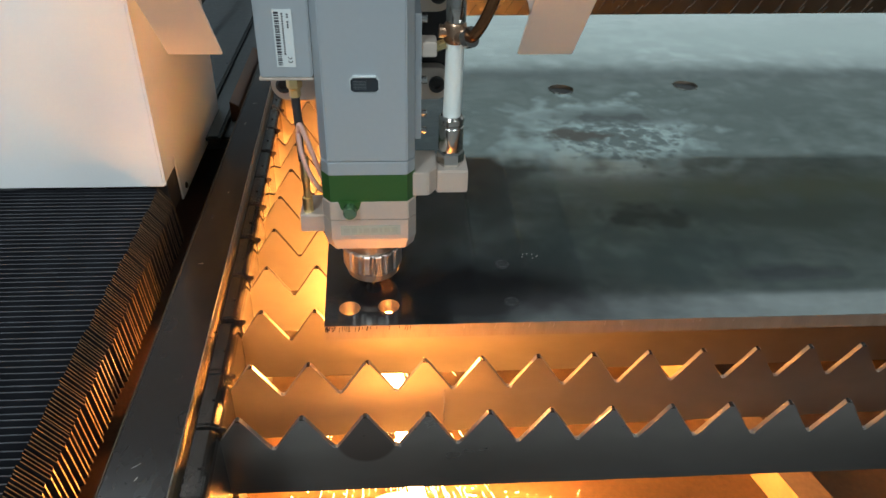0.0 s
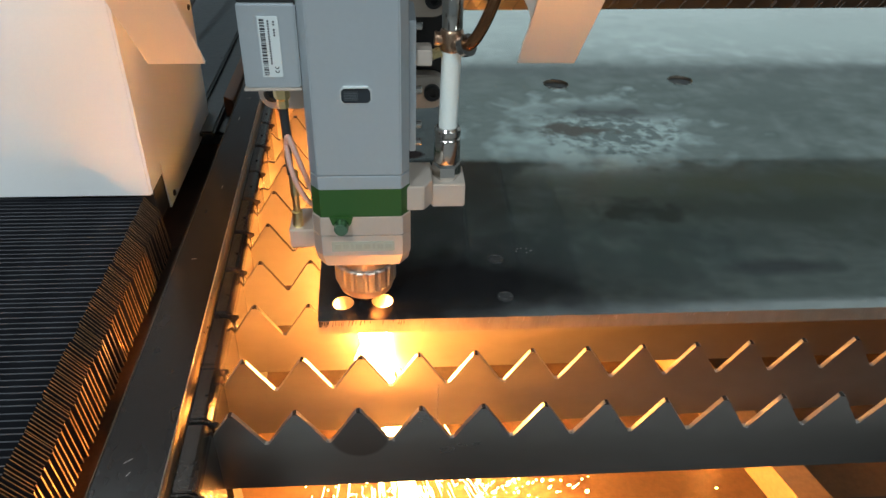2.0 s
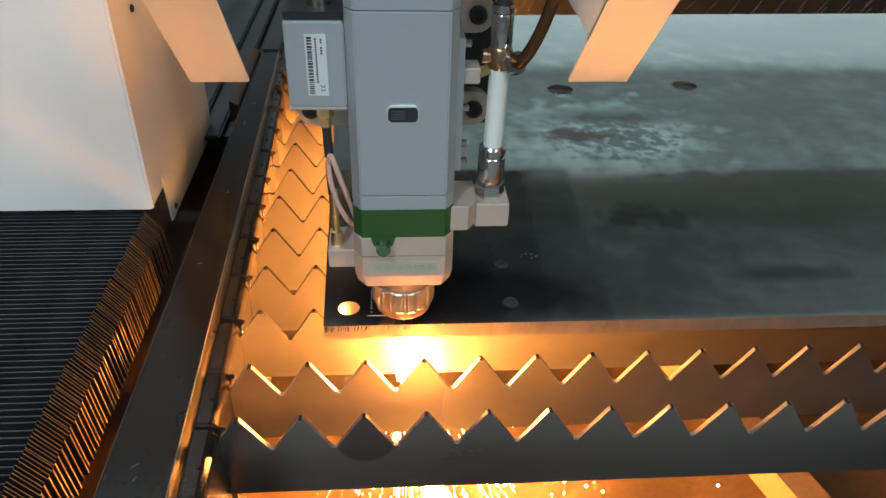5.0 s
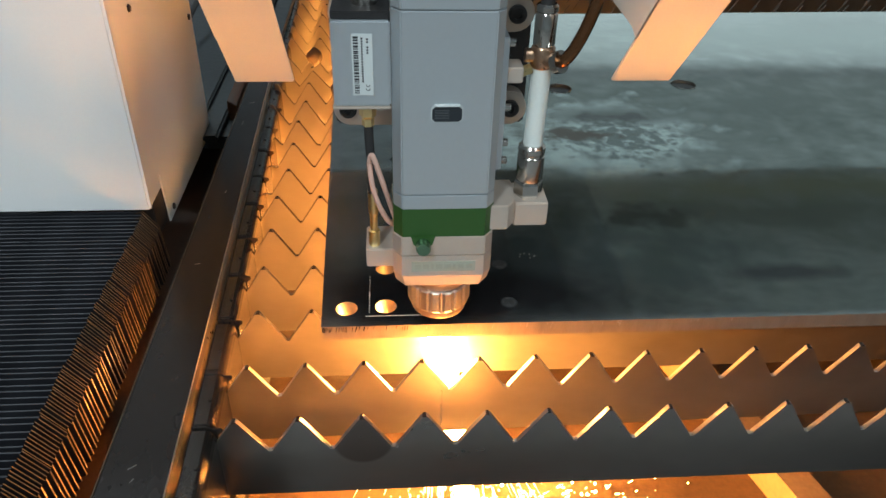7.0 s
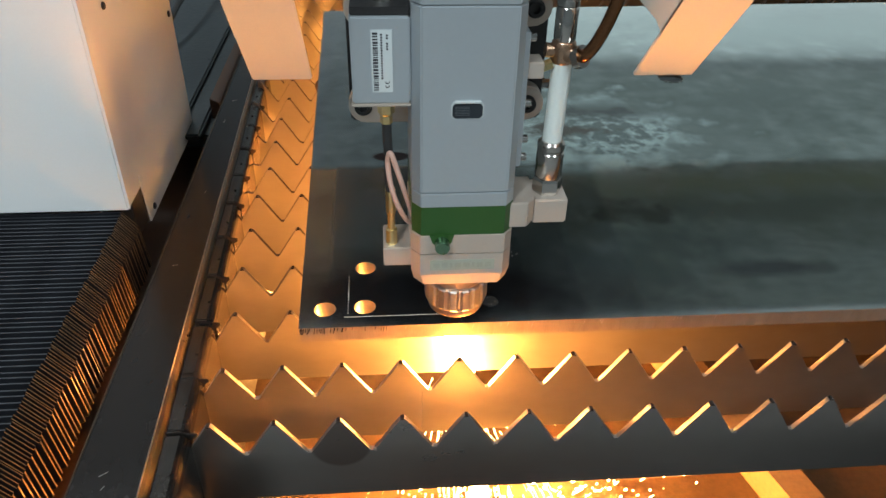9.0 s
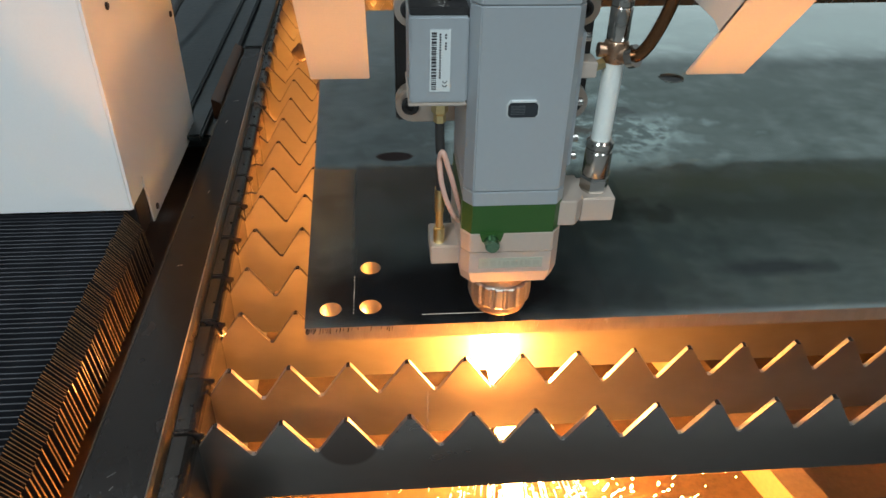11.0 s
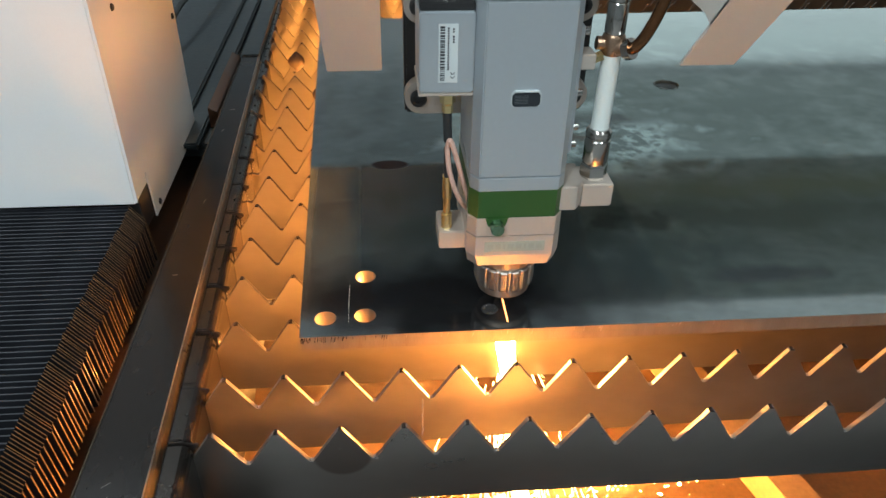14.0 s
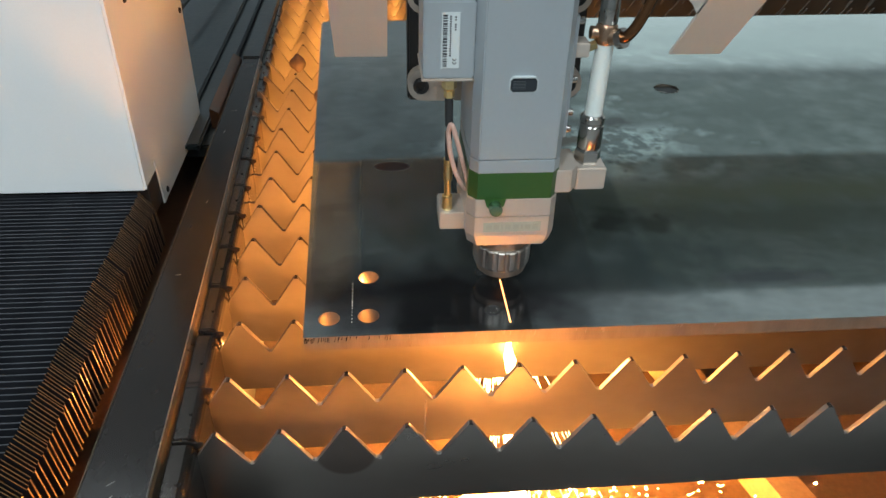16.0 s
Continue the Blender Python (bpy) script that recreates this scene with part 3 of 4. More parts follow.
# ---- gantry with its white end cover ----
def gantry():
    g = thing("gantry", "gantry beam with white sheet-metal end cover", "gantry")
    part("beam", prism([(0.31, 0.30), (0.715, 0.2577), (0.715, 0.62), (0.31, 0.62)], "x", -0.14, 2.6, bev=0.003), M_GANTRY, g)
    part("front_panel", box(-0.14, 2.6, 0.302, 0.3095, 0.2815, 0.62, 0.002), M_WHITE, g, "white painted beam front panel")
    cover = part("end_cover", box(-0.62, -0.1525, 0.2337, 0.546, -0.012, 0.62, 0.0012), M_WHITE, g, "white powder-coated end cover")
    side = prism([(0.2345, 0.62), (0.2345, -0.010), (0.246, 0.006), (0.284, 0.006), (0.290, -0.062), (0.548, -0.060), (0.548, 0.62)], "x", -0.1524, -0.1503)
    sp = part("side_panel", side, M_WHITE, g)
    for y, z in ((0.309, -0.0516), (0.531, -0.0508), (0.531, 0.12), (0.30, 0.20)):
        part("screw", lathe([(0.0042, -0.0042), (0.0042, -0.001), (0.003, 0.0)], 0, 0, 14), M_BLACK, sp).matrix_basis = pose(-0.1480, y, z, 0, 90, 0)
    part("notch_bracket", box(-0.19, -0.154, 0.25, 0.29, -0.06, -0.0125, 0.001), M_BLACK, g)
    return g


GANTRY = gantry()


# ---- bellows ----
FOLDS = []
PITCH = 0.0074


def bellows():
    b = thing("bellows_cover", "black pleated bellows cover with dusty brown flank", "bellows")
    outer = [(-0.62, -0.0175), (-0.163, -0.0175), (-0.1470, -0.040), (-0.1430, -0.090)]
    inner = [(-0.62, -0.0360), (-0.172, -0.0360), (-0.1620, -0.050), (-0.1575, -0.092)]
    bm = bmesh.new()
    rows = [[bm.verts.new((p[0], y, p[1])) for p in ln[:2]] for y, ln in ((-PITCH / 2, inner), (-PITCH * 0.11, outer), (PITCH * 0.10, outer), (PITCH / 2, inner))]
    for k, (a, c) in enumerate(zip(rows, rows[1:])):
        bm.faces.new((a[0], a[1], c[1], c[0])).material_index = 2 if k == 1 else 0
    # shoulder: two dusty creases a fold; lower flank: one proud dusty edge; brown paints them lit, black paints the
    # shade between
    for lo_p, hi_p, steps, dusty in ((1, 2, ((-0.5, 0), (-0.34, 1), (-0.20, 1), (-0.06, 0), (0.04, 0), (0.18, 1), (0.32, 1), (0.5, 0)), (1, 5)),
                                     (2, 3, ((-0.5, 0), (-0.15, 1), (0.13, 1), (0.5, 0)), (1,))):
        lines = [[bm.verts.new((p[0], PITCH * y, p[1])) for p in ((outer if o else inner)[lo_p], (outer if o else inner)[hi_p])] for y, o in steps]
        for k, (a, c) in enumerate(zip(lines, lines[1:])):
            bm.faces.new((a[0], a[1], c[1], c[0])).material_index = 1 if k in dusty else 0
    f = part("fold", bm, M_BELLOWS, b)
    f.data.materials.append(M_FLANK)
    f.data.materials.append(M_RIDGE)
    FOLDS.append(f)
    for i in range(1, 92):
        c = new("fold", f.data)
        c.parent = b
        FOLDS.append(c)


bellows()


# ---- cutting head on its carriage ----
def octo(hw, y0, y1, c):
    return [(-hw + c, y0), (hw - c, y0), (hw, y0 + c * 1.3), (hw, y1), (-hw, y1), (-hw, y0 + c * 1.3)]


def cutting_head():
    h = thing("laser_cutting_head", "silver laser cutting head with a green band and chrome nozzle nut", "cutting head")
    part("upper_body", prism(octo(0.0385, -0.037, 0.05, 0.0065), "z", 0.2990, 0.52, bev=0.0008), M_ALU, h)
    body = part("main_body", prism(octo(0.0385, -0.037, 0.05, 0.0065), "z", 0.1615, 0.2985, bev=0.0008), M_ALU, h)
    part("collar", prism(octo(0.0385, -0.037, 0.05, 0.0065), "z", 0.1490, 0.1610, bev=0.0006), M_ALU, h)
    band = part("green_band", prism(octo(0.0388, -0.0362, 0.05, 0.0068), "z", 0.1238, 0.1492), M_GREEN, h, "dark green anodised band")
    part("tab", prism([(-0.0255, 0.1245), (-0.0235, 0.1175), (-0.0195, 0.1135), (-0.0125, 0.1135), (-0.0085, 0.1175), (-0.0065, 0.1245)], "y", -0.0376, -0.0345), M_GREEN, band)
    part("knob", lathe([(0.0058, -0.034), (0.0058, -0.0445), (0.0050, -0.0462), (0.0025, -0.0465)], -0.016, 0.1172, 24, axis="y"), M_KNOB, band, "small round greenish metal knob", True)
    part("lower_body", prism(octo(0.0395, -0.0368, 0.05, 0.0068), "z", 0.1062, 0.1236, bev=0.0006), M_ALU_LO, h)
    low = bmesh.new()
    top, bot = octo(0.0395, -0.0368, 0.05, 0.0068), octo(0.0375, -0.0352, 0.048, 0.0078)
    rings = [[low.verts.new((*p, z)) for p in ln] for ln, z in ((top, 0.1058), (top, 0.0865), (bot, 0.0758))]
    for a, c in zip(rings, rings[1:]):
        for i in range(6):
            low.faces.new((a[i], a[(i + 1) % 6], c[(i + 1) % 6], c[i]))
    low.faces.new(rings[0])
    low.faces.new(rings[-1][::-1])
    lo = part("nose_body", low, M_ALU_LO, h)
    np_ = part("name_plate", box(-0.0255, 0.0265, -0.0372, -0.0360, 0.0905, 0.1010, 0.0005), M_STRIP, lo, "embossed strip with unreadable letters")
    x = -0.0225
    for w in (0.005, 0.0045, 0.002, 0.005, 0.0052, 0.002, 0.0048, 0.005):
        part("letter_bar", box(x, x + w, -0.03745, -0.0371, 0.0935, 0.0982), M_STRIPD, np_)
        x += w + 0.0018
    part("nozzle_seat", lathe([(0.0262, 0.0765), (0.0252, 0.069), (0.0236, 0.0595)], 0.0, 0, 40), M_COPPERY, h, "copper-coloured nozzle seat", True)
    part("nozzle_nut", lathe([(0.0225, 0.0602), (0.0262, 0.0598), (0.0272, 0.0585), (0.0272, 0.0405), (0.0262, 0.0380), (0.0246, 0.0368)], 0.0, 0, 96, wave=lambda i, k: 1 - (0.05 if k in (1, 2, 3) and i % 6 < 2 else 0)), M_NUT, h, "knurled chrome nozzle nut")
    part("ceramic_ring", lathe([(0.0240, 0.0370), (0.0246, 0.0340), (0.0236, 0.0300), (0.0205, 0.0275), (0.0100, 0.0262)], 0.0, 0, 48), M_COPPERY, h, "copper-coloured ring", True)
    part("nozzle", lathe([(0.0075, 0.0268), (0.0070, 0.0225), (0.0030, 0.0172), (0.0016, 0.0168)], 0, 0, 28), M_COPPERY, h, "copper nozzle tip", True)
    part("cut_flare", lathe([(0.0003, 0.0182), (0.0010, 0.0174), (0.0013, 0.0166), (0.0008, 0.0158)], 0, -0.0035, 12), M_HOT, h, "tiny orange flare at the nozzle tip", True)
    # small display window
    win = [(-0.0105, 0.2235), (-0.0085, 0.2215), (0.0085, 0.2215), (0.0105, 0.2235), (0.0105, 0.2305), (0.0085, 0.2325), (-0.0085, 0.2325), (-0.0105, 0.2305)]
    wf = part("window_frame", prism([(a * 1.08, 0.2274 + (b - 0.227) * 1.16) for a, b in win], "y", -0.0374, -0.0366), M_LABEL, h)
    part("window_pane", prism(win, "y", -0.0377, -0.0372), M_DARKWIN, wf)
    part("window_hood", box(-0.0088, 0.0088, -0.0396, -0.0366, 0.2332, 0.2344, 0.0003), M_LABEL, wf)
    for k in range(6):
        part("scale_bar", box(-0.0085, 0.0015, -0.0379, -0.0376, 0.2238 + 0.0012 * k, 0.2242 + 0.0012 * k), M_DARKBAR, wf)
    # sensor box at its side
    sb = part("sensor_box", box(-0.0785, -0.0388, -0.030, 0.030, 0.2300, 0.2900, 0.0012), M_ALU, h, "grey aluminium sensor box")
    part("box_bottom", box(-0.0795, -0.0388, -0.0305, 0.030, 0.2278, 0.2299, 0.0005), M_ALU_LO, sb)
    part("box_top", box(-0.0780, -0.0392, -0.028, 0.030, 0.2902, 0.2955, 0.0006), M_BLACK, sb)
    part("top_gland", lathe([(0.0085, 0.2955), (0.0085, 0.303), (0.007, 0.303), (0.007, 0.312), (0.004, 0.312), (0.004, 0.36)], -0.056, -0.008, 20), M_CHROME, sb, "", True)
    lb = part("label", box(-0.0648, -0.0508, -0.0306, -0.0302, 0.2385, 0.2815), M_LABEL, sb, "white paper label with a barcode")
    rng = random.Random(2)
    z = 0.2400
    while z < 0.2795:
        w = rng.choice((0.0004, 0.0007, 0.0011, 0.0015))
        part("barcode_bar", box(-0.0637, -0.0603, -0.0308, -0.0305, z, z + w), M_INK, lb)
        z += w + rng.choice((0.0004, 0.0006, 0.0009))
    for x, z0, z1 in ((-0.0585, 0.248, 0.2795), (-0.0548, 0.268, 0.2735), (-0.0548, 0.2755, 0.2785)):
        z = z0
        while z < z1:
            w = rng.uniform(0.0008, 0.0014)
            part("text_bar", box(x, x + 0.0013, -0.0307, -0.0305, z, z + w), M_INK, lb)
            z += w + 0.0006
    for dz in (0.0, 0.0028):
        bm = bmesh.new()
        for k in range(7):
            a = math.pi * (k / 6)
            cx, cz = -0.0545 + 0.0012 * math.cos(a), 0.2432 + dz - 0.0012 * math.sin(a)
            box(cx - 0.0003, cx + 0.0003, -0.0307, -0.0305, cz - 0.0003, cz + 0.0003, bm=bm)
        part("mark", bm, M_INK, lb)
    part("connector", lathe([(0.0062, 0.2265), (0.0062, 0.216), (0.0045, 0.214), (0.0045, 0.208)], -0.0560, -0.013, 6), M_BRASS, sb, "brass hexagonal cable connector")
    part("signal_cable", tube([(-0.056, -0.013, 0.211), (-0.0558, -0.0135, 0.197), (-0.0552, -0.014, 0.183)], 0.0035), M_RUBBER, sb, "", True)
    part("cable_boot", tube([(-0.0556, -0.015, 0.178), (-0.0556, -0.015, 0.165), (-0.0552, -0.015, 0.152)], 0.0029), M_RUBBER, h, "", True)
    part("sleeve", tube([(-0.0555, -0.014, 0.160), (-0.0560, -0.016, 0.176), (-0.0538, -0.019, 0.186), (-0.0490, -0.020, 0.172), (-0.0430, -0.018, 0.150), (-0.0372, -0.015, 0.128), (-0.0362, -0.013, 0.1245)], 0.0021), M_PINK, h, "clear pinkish cable sleeve", True)
    part("sleeve", tube([(-0.0560, -0.017, 0.178), (-0.0545, -0.020, 0.162), (-0.0505, -0.021, 0.146), (-0.0445, -0.019, 0.131), (-0.0395, -0.016, 0.1235), (-0.0362, -0.014, 0.1250)], 0.0021), M_PINK, h, "clear pinkish cable sleeve", True)
    part("gold_plug", lathe([(0.0034, 0.150), (0.0041, 0.1490)] + [(0.0041 - 0.0004 * (k % 2), 0.1480 - 0.0018 * k) for k in range(12)] + [(0.0030, 0.1255), (0.0030, 0.1130), (0.0046, 0.1125), (0.0046, 0.0988)], -0.0545, -0.0075, 14), M_BRASS, h, "gold threaded cable plug", True)
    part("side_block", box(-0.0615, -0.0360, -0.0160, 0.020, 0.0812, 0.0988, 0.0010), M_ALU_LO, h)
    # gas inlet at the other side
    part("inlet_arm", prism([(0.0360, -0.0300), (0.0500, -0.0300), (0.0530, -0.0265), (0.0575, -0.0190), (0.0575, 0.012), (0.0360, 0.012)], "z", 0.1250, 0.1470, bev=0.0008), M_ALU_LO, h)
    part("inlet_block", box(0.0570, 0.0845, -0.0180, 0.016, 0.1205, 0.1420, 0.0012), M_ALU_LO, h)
    gx, gy = 0.0700, -0.002
    part("hex_nut", lathe([(0.0112, 0.1420), (0.0118, 0.1445), (0.0118, 0.1530), (0.0108, 0.1550)], gx, gy, 6), M_CHROME, h, "chrome hexagon nut")
    part("push_fitting", lathe([(0.0094, 0.1550), (0.0106, 0.157), (0.0106, 0.1765), (0.0098, 0.1775), (0.0098, 0.1790), (0.0106, 0.1800), (0.0106, 0.1845), (0.0088, 0.1865)], gx, gy, 32), M_CHROME, h, "chrome push-in fitting", True)
    part("gas_tube", tube([(gx, gy, 0.180), (gx + 0.0006, gy + 0.000, 0.215), (gx + 0.0012, gy, 0.250)], 0.0074, 20), M_TUBE, h, "white plastic gas tube", True)
    part("tee", lathe([(0.0075, 0.248), (0.0088, 0.250), (0.0088, 0.2625), (0.0078, 0.264)], gx + 0.001, gy, 24), M_TEE, h, "tarnished brass tee fitting", True)
    part("tee_side", tube([(gx, gy, 0.256), (gx - 0.012, gy, 0.257)], 0.0052, 16), M_TEE, h, "", True)
    part("tee_out", tube([(gx, gy - 0.001, 0.2545), (gx + 0.0100, gy - 0.0085, 0.2550)], 0.0066, 16), M_TEE, h, "", True)
    part("collar_ring", tube([(gx + 0.0092, gy - 0.0078, 0.2540), (gx + 0.0128, gy - 0.0118, 0.2562)], 0.0082, 20), M_CHROME, h, "", True)
    part("supply_hose", tube([(gx + 0.001, gy, 0.292), (gx + 0.001, gy + 0.001, 0.32), (gx - 0.001, gy + 0.004, 0.40)], 0.0050, 14), M_RUBBER, h, "black rubber supply hose", True)
    part("valve_barrel", lathe([(0.0072, 0.264), (0.0079, 0.2655), (0.0079, 0.2865), (0.0070, 0.288), (0.0079, 0.289), (0.0079, 0.2925), (0.0064, 0.294)], gx + 0.001, gy, 28), M_CHROME, h, "", True)
    part("bronze_hose", tube([(gx + 0.0110, gy - 0.0105, 0.2548), (gx + 0.0150, gy - 0.0140, 0.2590), (gx + 0.0205, gy - 0.0150, 0.2680), (gx + 0.0275, gy - 0.0140, 0.2840), (gx + 0.0335, gy - 0.0120, 0.3040), (gx + 0.0375, gy - 0.009, 0.328), (gx + 0.039, gy - 0.004, 0.40)], 0.0045, 16), M_COPPER, h, "dark bronze curved hose", True)
    part("side_bracket", box(0.0386, 0.0440, -0.018, 0.03, 0.172, 0.275, 0.0008), M_ALU, h)
    part("stub_block", box(0.0440, 0.0560, -0.014, 0.004, 0.2400, 0.2520, 0.0008), M_ALU_LO, h)
    part("stub_nut", tube([(0.0555, -0.006, 0.2455), (0.0625, -0.004, 0.2475)], 0.0042, 6), M_BRASS, h, "orange brass nut")
    for z in (0.178, 0.193, 0.2215, 0.2700):
        s = part("cap_screw", lathe([(0.0030, 0.0), (0.0030, 0.0042), (0.0022, 0.0048)], 0, 0, 12), M_CHROME, h)
        s.matrix_basis = pose(0.0440, -0.013, z, 0, 90, 0)
    # mounting plate behind
    part("back_plate", box(-0.0860, 0.0760, 0.0755, 0.095, 0.168, 0.42, 0.002), M_BLACK, h)
    for z in (0.1735, 0.2530):
        loop = [(-0.0725 + 0.0140 * math.cos(a), z + 0.015 + 0.0150 * math.sin(a)) for a in [math.pi * (0.5 + k / 10) for k in range(11)]]
        loop += [(0.0600 + 0.0150 * math.cos(a), z + 0.015 + 0.0150 * math.sin(a)) for a in [math.pi * (-0.5 + k / 10) for k in range(11)]]
        part("mounting_lug", prism(loop, "y", 0.060, 0.0752, bev=0.0012), M_ALU_LO, h, "pale rounded mounting lug")
    for x in (-0.0745, 0.0610):
        for z in (0.189, 0.268):
            bl = part("bolt", lathe([(0.0072, 0.0602), (0.0072, 0.0560), (0.0058, 0.0545), (0.0034, 0.0545), (0.0034, 0.0570)], x, z, 20, axis="y"), M_BLACK, h, "", True)
    # sheet shroud arms, sloping forward as they rise
    face = [(-0.0235, 0.2455), (-0.1285, 0.3635), (-0.1260, 0.3655), (-0.0213, 0.2472)]
    flange = [(-0.0610, 0.2875), (-0.1270, 0.3645), (0.0855, 0.40), (0.09, 0.40), (0.09, 0.2985), (-0.0480, 0.2925)]
    for x0, x1, e0, e1 in ((-0.1455, -0.1055, -0.1455, -0.1435), (0.1175, 0.1600, 0.1175, 0.1195)):
        arm = part("shroud_arm", prism(face, "x", x0, x1, bev=0.0006), M_CREAM, h, "cream painted sheet-metal shroud arm")
        part("side_flange", prism(flange, "x", e0, e1), M_CREAM, arm)
    part("shroud_bar", box(-0.1455, 0.1600, 0.0860, 0.0952, 0.3850, 0.4000, 0.001), M_CREAM, h)
    # unseen slabs, black to grey, added to darken the plate's reflection by the head
    part("reflection_slab", prism([(0.312, 0.287), (0.703, 0.2465), (0.703, 0.2575), (0.312, 0.2985)], "x", -0.15, 0.15, bev=0.001), M_BLACK, h)
    for a, b, m in ((0.152, 0.23, M_WING), (0.232, 0.32, M_WING_PALE), (-0.23, -0.152, M_WING), (-0.32, -0.232, M_WING_PALE)):
        part("reflection_wing", prism([(0.312, 0.289), (0.703, 0.2485), (0.703, 0.2575), (0.312, 0.2985)], "x", a, b, bev=0.001), m, h)
    part("carriage", box(-0.10, 0.11, 0.0955, 0.29, 0.305, 0.6, 0.003), M_BLACK, h)
    return h


HEAD = cutting_head()


# ---- glowing spray under the cut ----
def spray():
    rng = random.Random(9)
    lean = 0.14
    bm = bmesh.new()
    lathe([(0.0030, -0.0005), (0.0105, -0.010), (0.0138, -0.032), (0.0120, -0.08), (0.0105, -0.14), (0.0098, -0.22), (0.0092, -0.32), (0.009, -0.40)], 0, 0, 14, bm=bm)
    for v in bm.verts:
        v.co.x -= lean * v.co.z
    j = tagged(part("metal_spray", bm, M_JET), "white-hot jet of molten metal below the plate", "spray")

    def streak(sp, p, d, w):
        v = [sp.verts.new(q) for q in (p + Vector((-w, 0, 0)), p + Vector((w, 0, 0)), p + Vector((0, w, w)), p + d)]
        for q in ((0, 1, 2), (0, 1, 3), (1, 2, 3), (0, 2, 3)):
            sp.faces.new([v[i] for i in q])
    sp = bmesh.new()
    for k in range(420):
        a, u = rng.uniform(0, 2 * math.pi), abs(rng.gauss(0, 0.20)) + 0.02
        z = rng.uniform(-0.40, -0.07)
        way = Vector((math.cos(a) * u + lean, math.sin(a) * u, -1.0))
        streak(sp, way * -z, way * rng.uniform(0.012, 0.05), rng.uniform(0.0003, 0.0006))
    s = tagged(part("spark_fan", sp, M_SPARK), "fan of yellow-hot sparks spraying down from the cut", "sparks", kind="stuff")
    sp = bmesh.new()
    for k in range(190):
        x, y = (rng.gauss(0.06, 0.05), rng.gauss(0.19, 0.05), rng.uniform(-0.02, 0.30))[k % 3], rng.uniform(-0.06, 0.17)
        ln = rng.choice((0.0006, 0.001, 0.0015, 0.0025, 0.006))
        a = rng.gauss(0.3, 0.7)
        z = max(-0.405, -0.225 - 1.15 * y + rng.uniform(-0.06, 0.015))
        streak(sp, Vector((x, y, z)), Vector((math.cos(a) * ln, math.sin(a) * ln * 0.5, rng.uniform(-0.3, 0.9) * ln)), rng.choice((0.00015, 0.0002, 0.0003, 0.0006)))
    for k in range(90):
        x, y = rng.choice((rng.gauss(0.16, 0.07), rng.uniform(0.05, 0.56))), rng.uniform(-0.085, 0.14)
        bmesh.ops.create_icosphere(sp, subdivisions=1, radius=rng.uniform(0.0006, 0.0019), matrix=Matrix.Translation((x, y, rng.uniform(-0.402, -0.36))))
    s2 = tagged(part("bouncing_sparks", sp, M_BOUNCE), "bouncing yellow sparks over the hopper's bottom", "sparks", kind="stuff")
    splash = lathe([(0.004, -0.385), (0.030, -0.394), (0.054, -0.401), (0.062, -0.406)], 0.02, 0.015, 24)
    p = tagged(part("slag_pool", splash, M_SPLASH), "orange-hot slag splash on the hopper's bottom", "slag")
    # beads hidden below the plate, added to light the far slats orange
    em = bmesh.new()
    for k in range(170):
        x, y = rng.uniform(-0.05, 0.30), 0.50 + 0.68 * rng.random() ** 1.2
        bmesh.ops.create_icosphere(em, subdivisions=1, radius=rng.uniform(0.0012, 0.0034), matrix=Matrix.Translation((x, y, -0.4085)))
    tagged(part("hidden_glow_beads", em, M_FAR_GLOW), "unseen glowing beads on the hopper's bottom that light the far slats", "slag", kind="stuff")
    drip = bmesh.new()
    lathe([(0.0015, 0.0), (0.0036, -0.010), (0.0028, -0.022), (0.0055, -0.032), (0.0075, -0.045), (0.0040, -0.060)], 0, 0, 12, bm=drip,
          wave=lambda i, k: 1 + 0.35 * math.sin(i * 1.9 + k))
    for v in drip.verts:
        v.co.x, v.co.y = 0.75 * v.co.x + 0.16 * v.co.z, 0.75 * v.co.y
    d = tagged(part("molten_drip", drip, M_DRIP), "white-hot tongue of molten metal beneath the plate's edge", "molten metal")
    return j, s, s2, p, d


JET, SPARKS, BOUNCE, POOL, DRIP = spray()

# kerf segments: thin lines of light that come up as the cut passes
KERF = []


def kerf():
    k = thing("kerf", "thin bright cut line in the steel plate", "cut line")
    for i in range(13):
        y = 0.170 - i * 0.0048
        w = (0.0006, 0.0005, 0.0010, 0.0006, 0.0007, 0.0005, 0.0018, 0.0020, 0.0008, 0.0005, 0.0006, 0.0005, 0.0005)[i]
        ob = part("dash", box(-0.00024, 0.00024, -w, w, 0.0, 0.0005), M_KERF, k)
        KERF.append((ob, (0.1045, y), max(0.0, (0.1625 - y) / 0.0165 + 0.6), 16.0))
    for i in range(18):
        x = 0.1055 + i * 0.0080
        ob = part("line", box(-0.0041, 0.0041, -0.00014, 0.00014, 0.0, 0.0005), M_KERF, k)
        KERF.append((ob, (x, 0.1068), 3.3 + (x - 0.105) / 0.0166 + 0.35, 10.6 + i * 0.05))
    for i in range(8):
        y = 0.108 + i * 0.0080
        ob = part("hot_line", box(-0.0006, 0.0006, -0.0042, 0.0042, 0.0, 0.0008), M_HOT, k, "orange-hot fresh cut")
        KERF.append((ob, (0.2470, y), 11.9 + (y - 0.1085) / 0.01628 + 0.5, 16.0))


kerf()


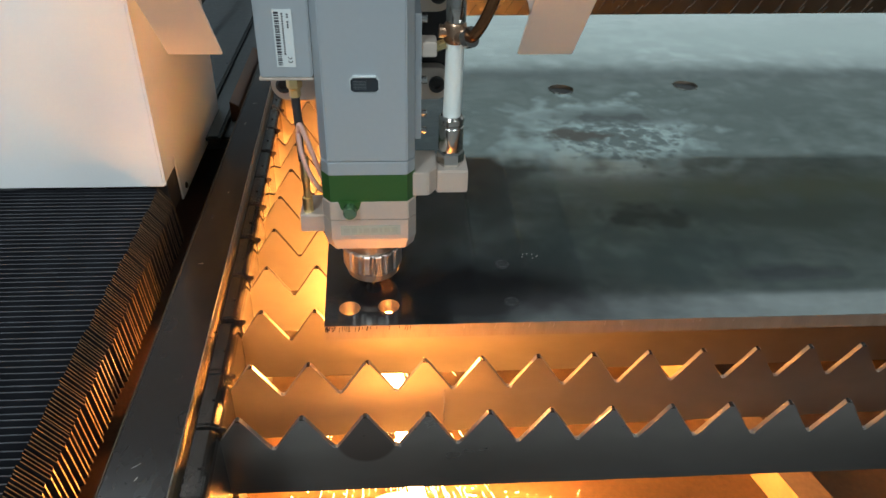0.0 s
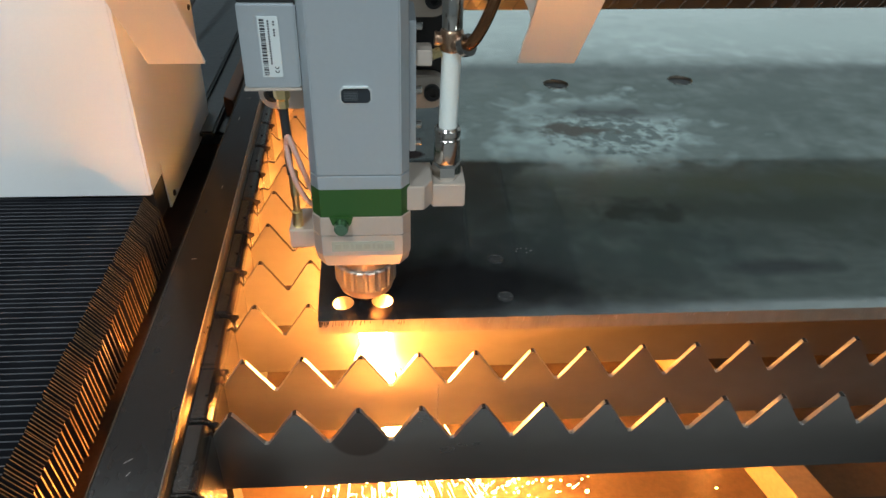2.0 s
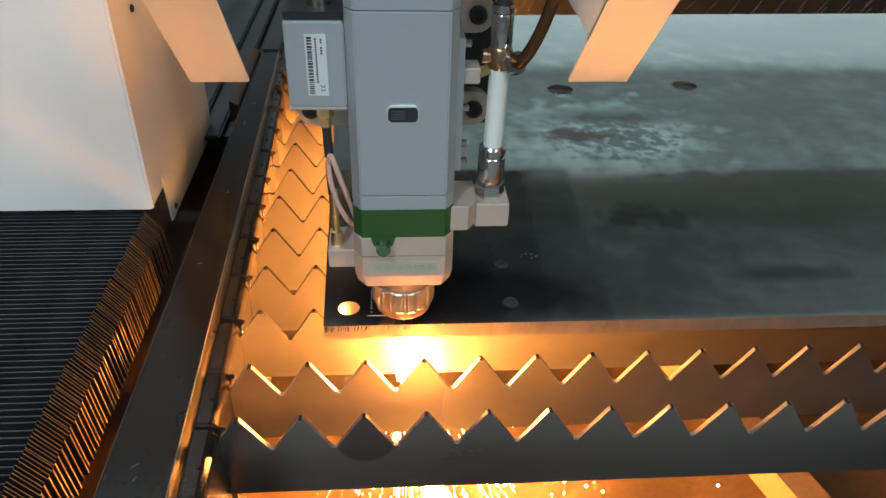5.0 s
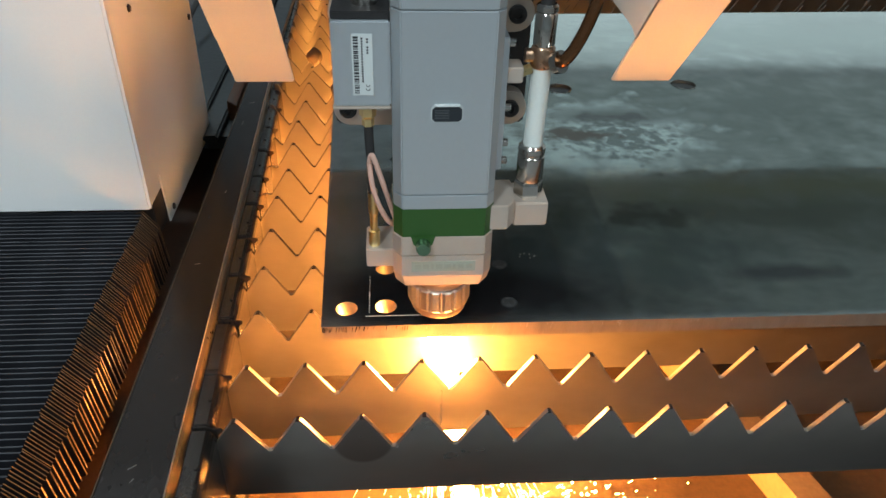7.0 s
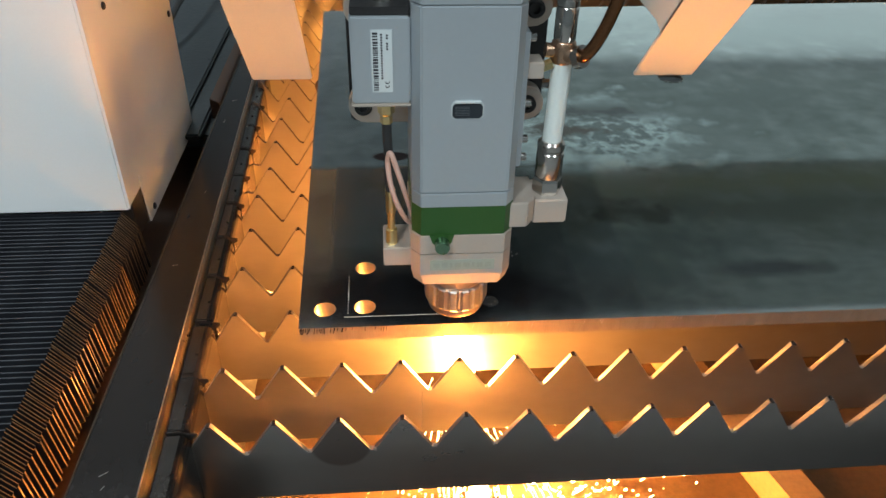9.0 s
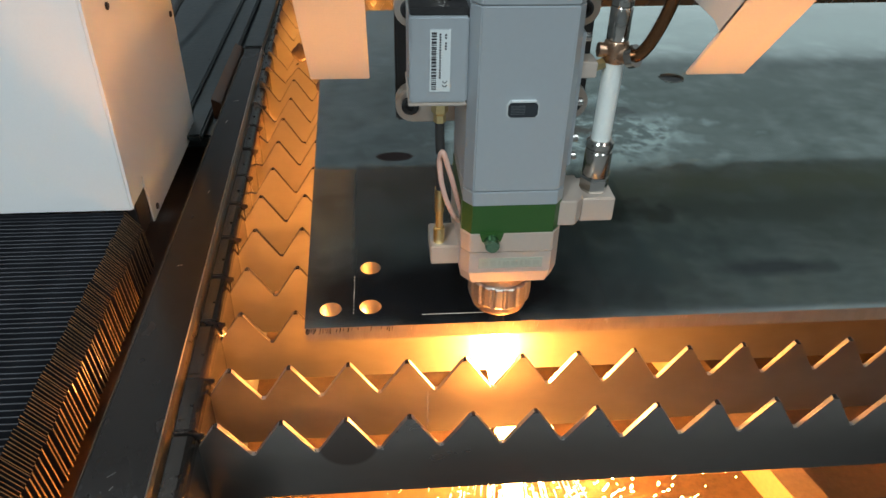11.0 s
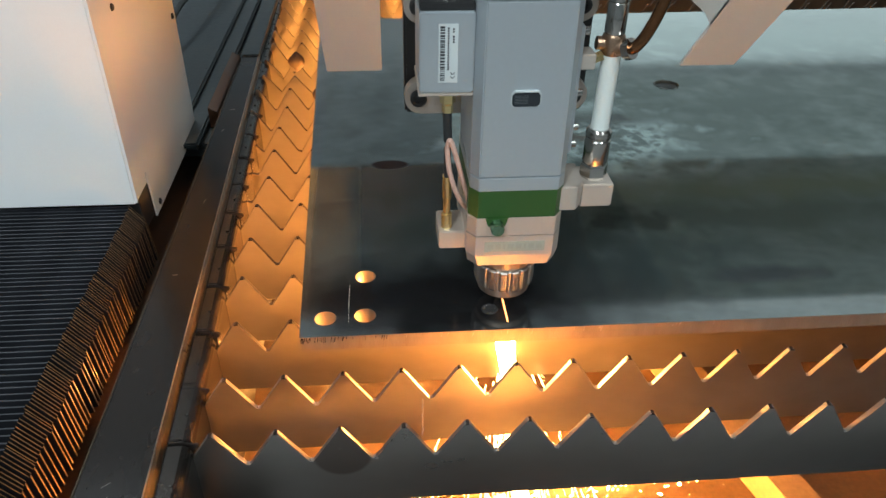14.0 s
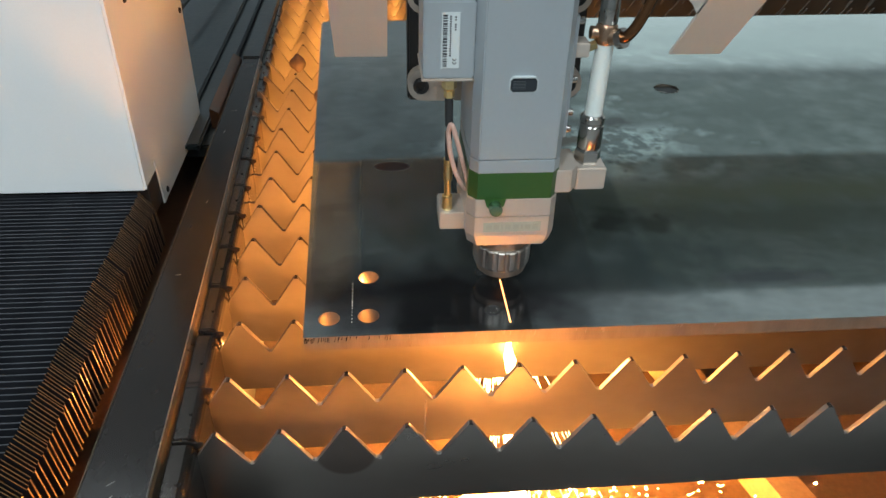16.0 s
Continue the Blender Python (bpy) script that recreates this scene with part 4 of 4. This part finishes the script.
# ---- what moves ----
def cut_at(t):
    """Nozzle position over the plate: down one side, along the front, up the other."""
    x = 0.105 + 0.0166 * min(max(t - 3.295, 0.0), 8.585)
    if t < 3.36:
        return x, 0.1618 - 0.01645 * t
    if t < 11.88:
        return x, 0.1065 + 0.00022 * (t - 3.36)
    return x, 0.1084 + 0.01628 * (t - 11.88)


def motions():
    ts = [0, 1, 2, 3, 3.2, 3.3, 3.4, 3.6, 4.5, 6, 7.5, 9, 10.5, 11.5, 11.8, 11.9, 12.0, 12.4, 13, 14, 15, 16]
    walk(HEAD, [(t, pose(*cut_at(t), 0)) for t in ts])
    walk(GANTRY, [(t, pose(0, cut_at(t)[1], 0)) for t in ts])
    walk(JET, [(t, pose(*cut_at(t), 0, 0, 0, 1.5 * math.sin(7 * t))) for t in ts])
    walk(POOL, [(t, pose(*cut_at(t), 0, 0, 0, 3 * math.sin(3 * t))) for t in ts])
    walk(SPARKS, [(i * 0.25, pose(*cut_at(i * 0.25), 0.0, 0, 0, (i % 2) * 11 - 5)) for i in range(65)])
    walk(BOUNCE, [(i * 0.2, pose(cut_at(i * 0.2)[0] + 0.02 * ((i * 7) % 5 - 2), 0.105 + 0.015 * ((i * 3) % 4 - 1.5), 0.008 * (i % 3), 0, 0, (i * 5) % 9 - 4)) for i in range(81)])
    rise = [(0, -0.30), (0.3, -0.28), (1.0, -0.03), (1.5, 0.0), (16, 0.0)]
    walk(DRIP, [(t, pose(cut_at(t)[0], 0.112, float(np.interp(t, [r[0] for r in rise], [r[1] for r in rise])), 0, 0, 14 * t)) for t in ts])
    far, near = 0.2337 + 0.006, -0.55
    rng = random.Random(31)
    for i, f in enumerate(FOLDS):
        dx, dy, turn = rng.uniform(-0.0012, 0.0012), rng.uniform(-0.0007, 0.0007), rng.uniform(-0.12, 0.12)
        s = 1 - i * PITCH / (0.108 + far - near)
        walk(f, [(t, pose(dx, dy + near + s * (cut_at(t)[1] + far - near), 0, 0, 0, turn)) for t in (0, 1.5, 3.25, 3.45, 8, 11.8, 12.0, 14, 16)])
    for ob, (x, y), t0, t1 in KERF:
        up, down = 0.0153, 0.006
        if t1 >= 16:
            rows = [(0, down if t0 > 0.01 else up)] + ([(t0 - 0.1, down), (t0, up)] if t0 > 0.2 else []) + [(16, up)]
        else:
            rows = [(0, down), (t0 - 0.1, down), (t0, up), (t1, up), (t1 + 0.1, down), (16, down)]
        walk(ob, [(t, pose(x, y, z)) for t, z in rows])


motions()
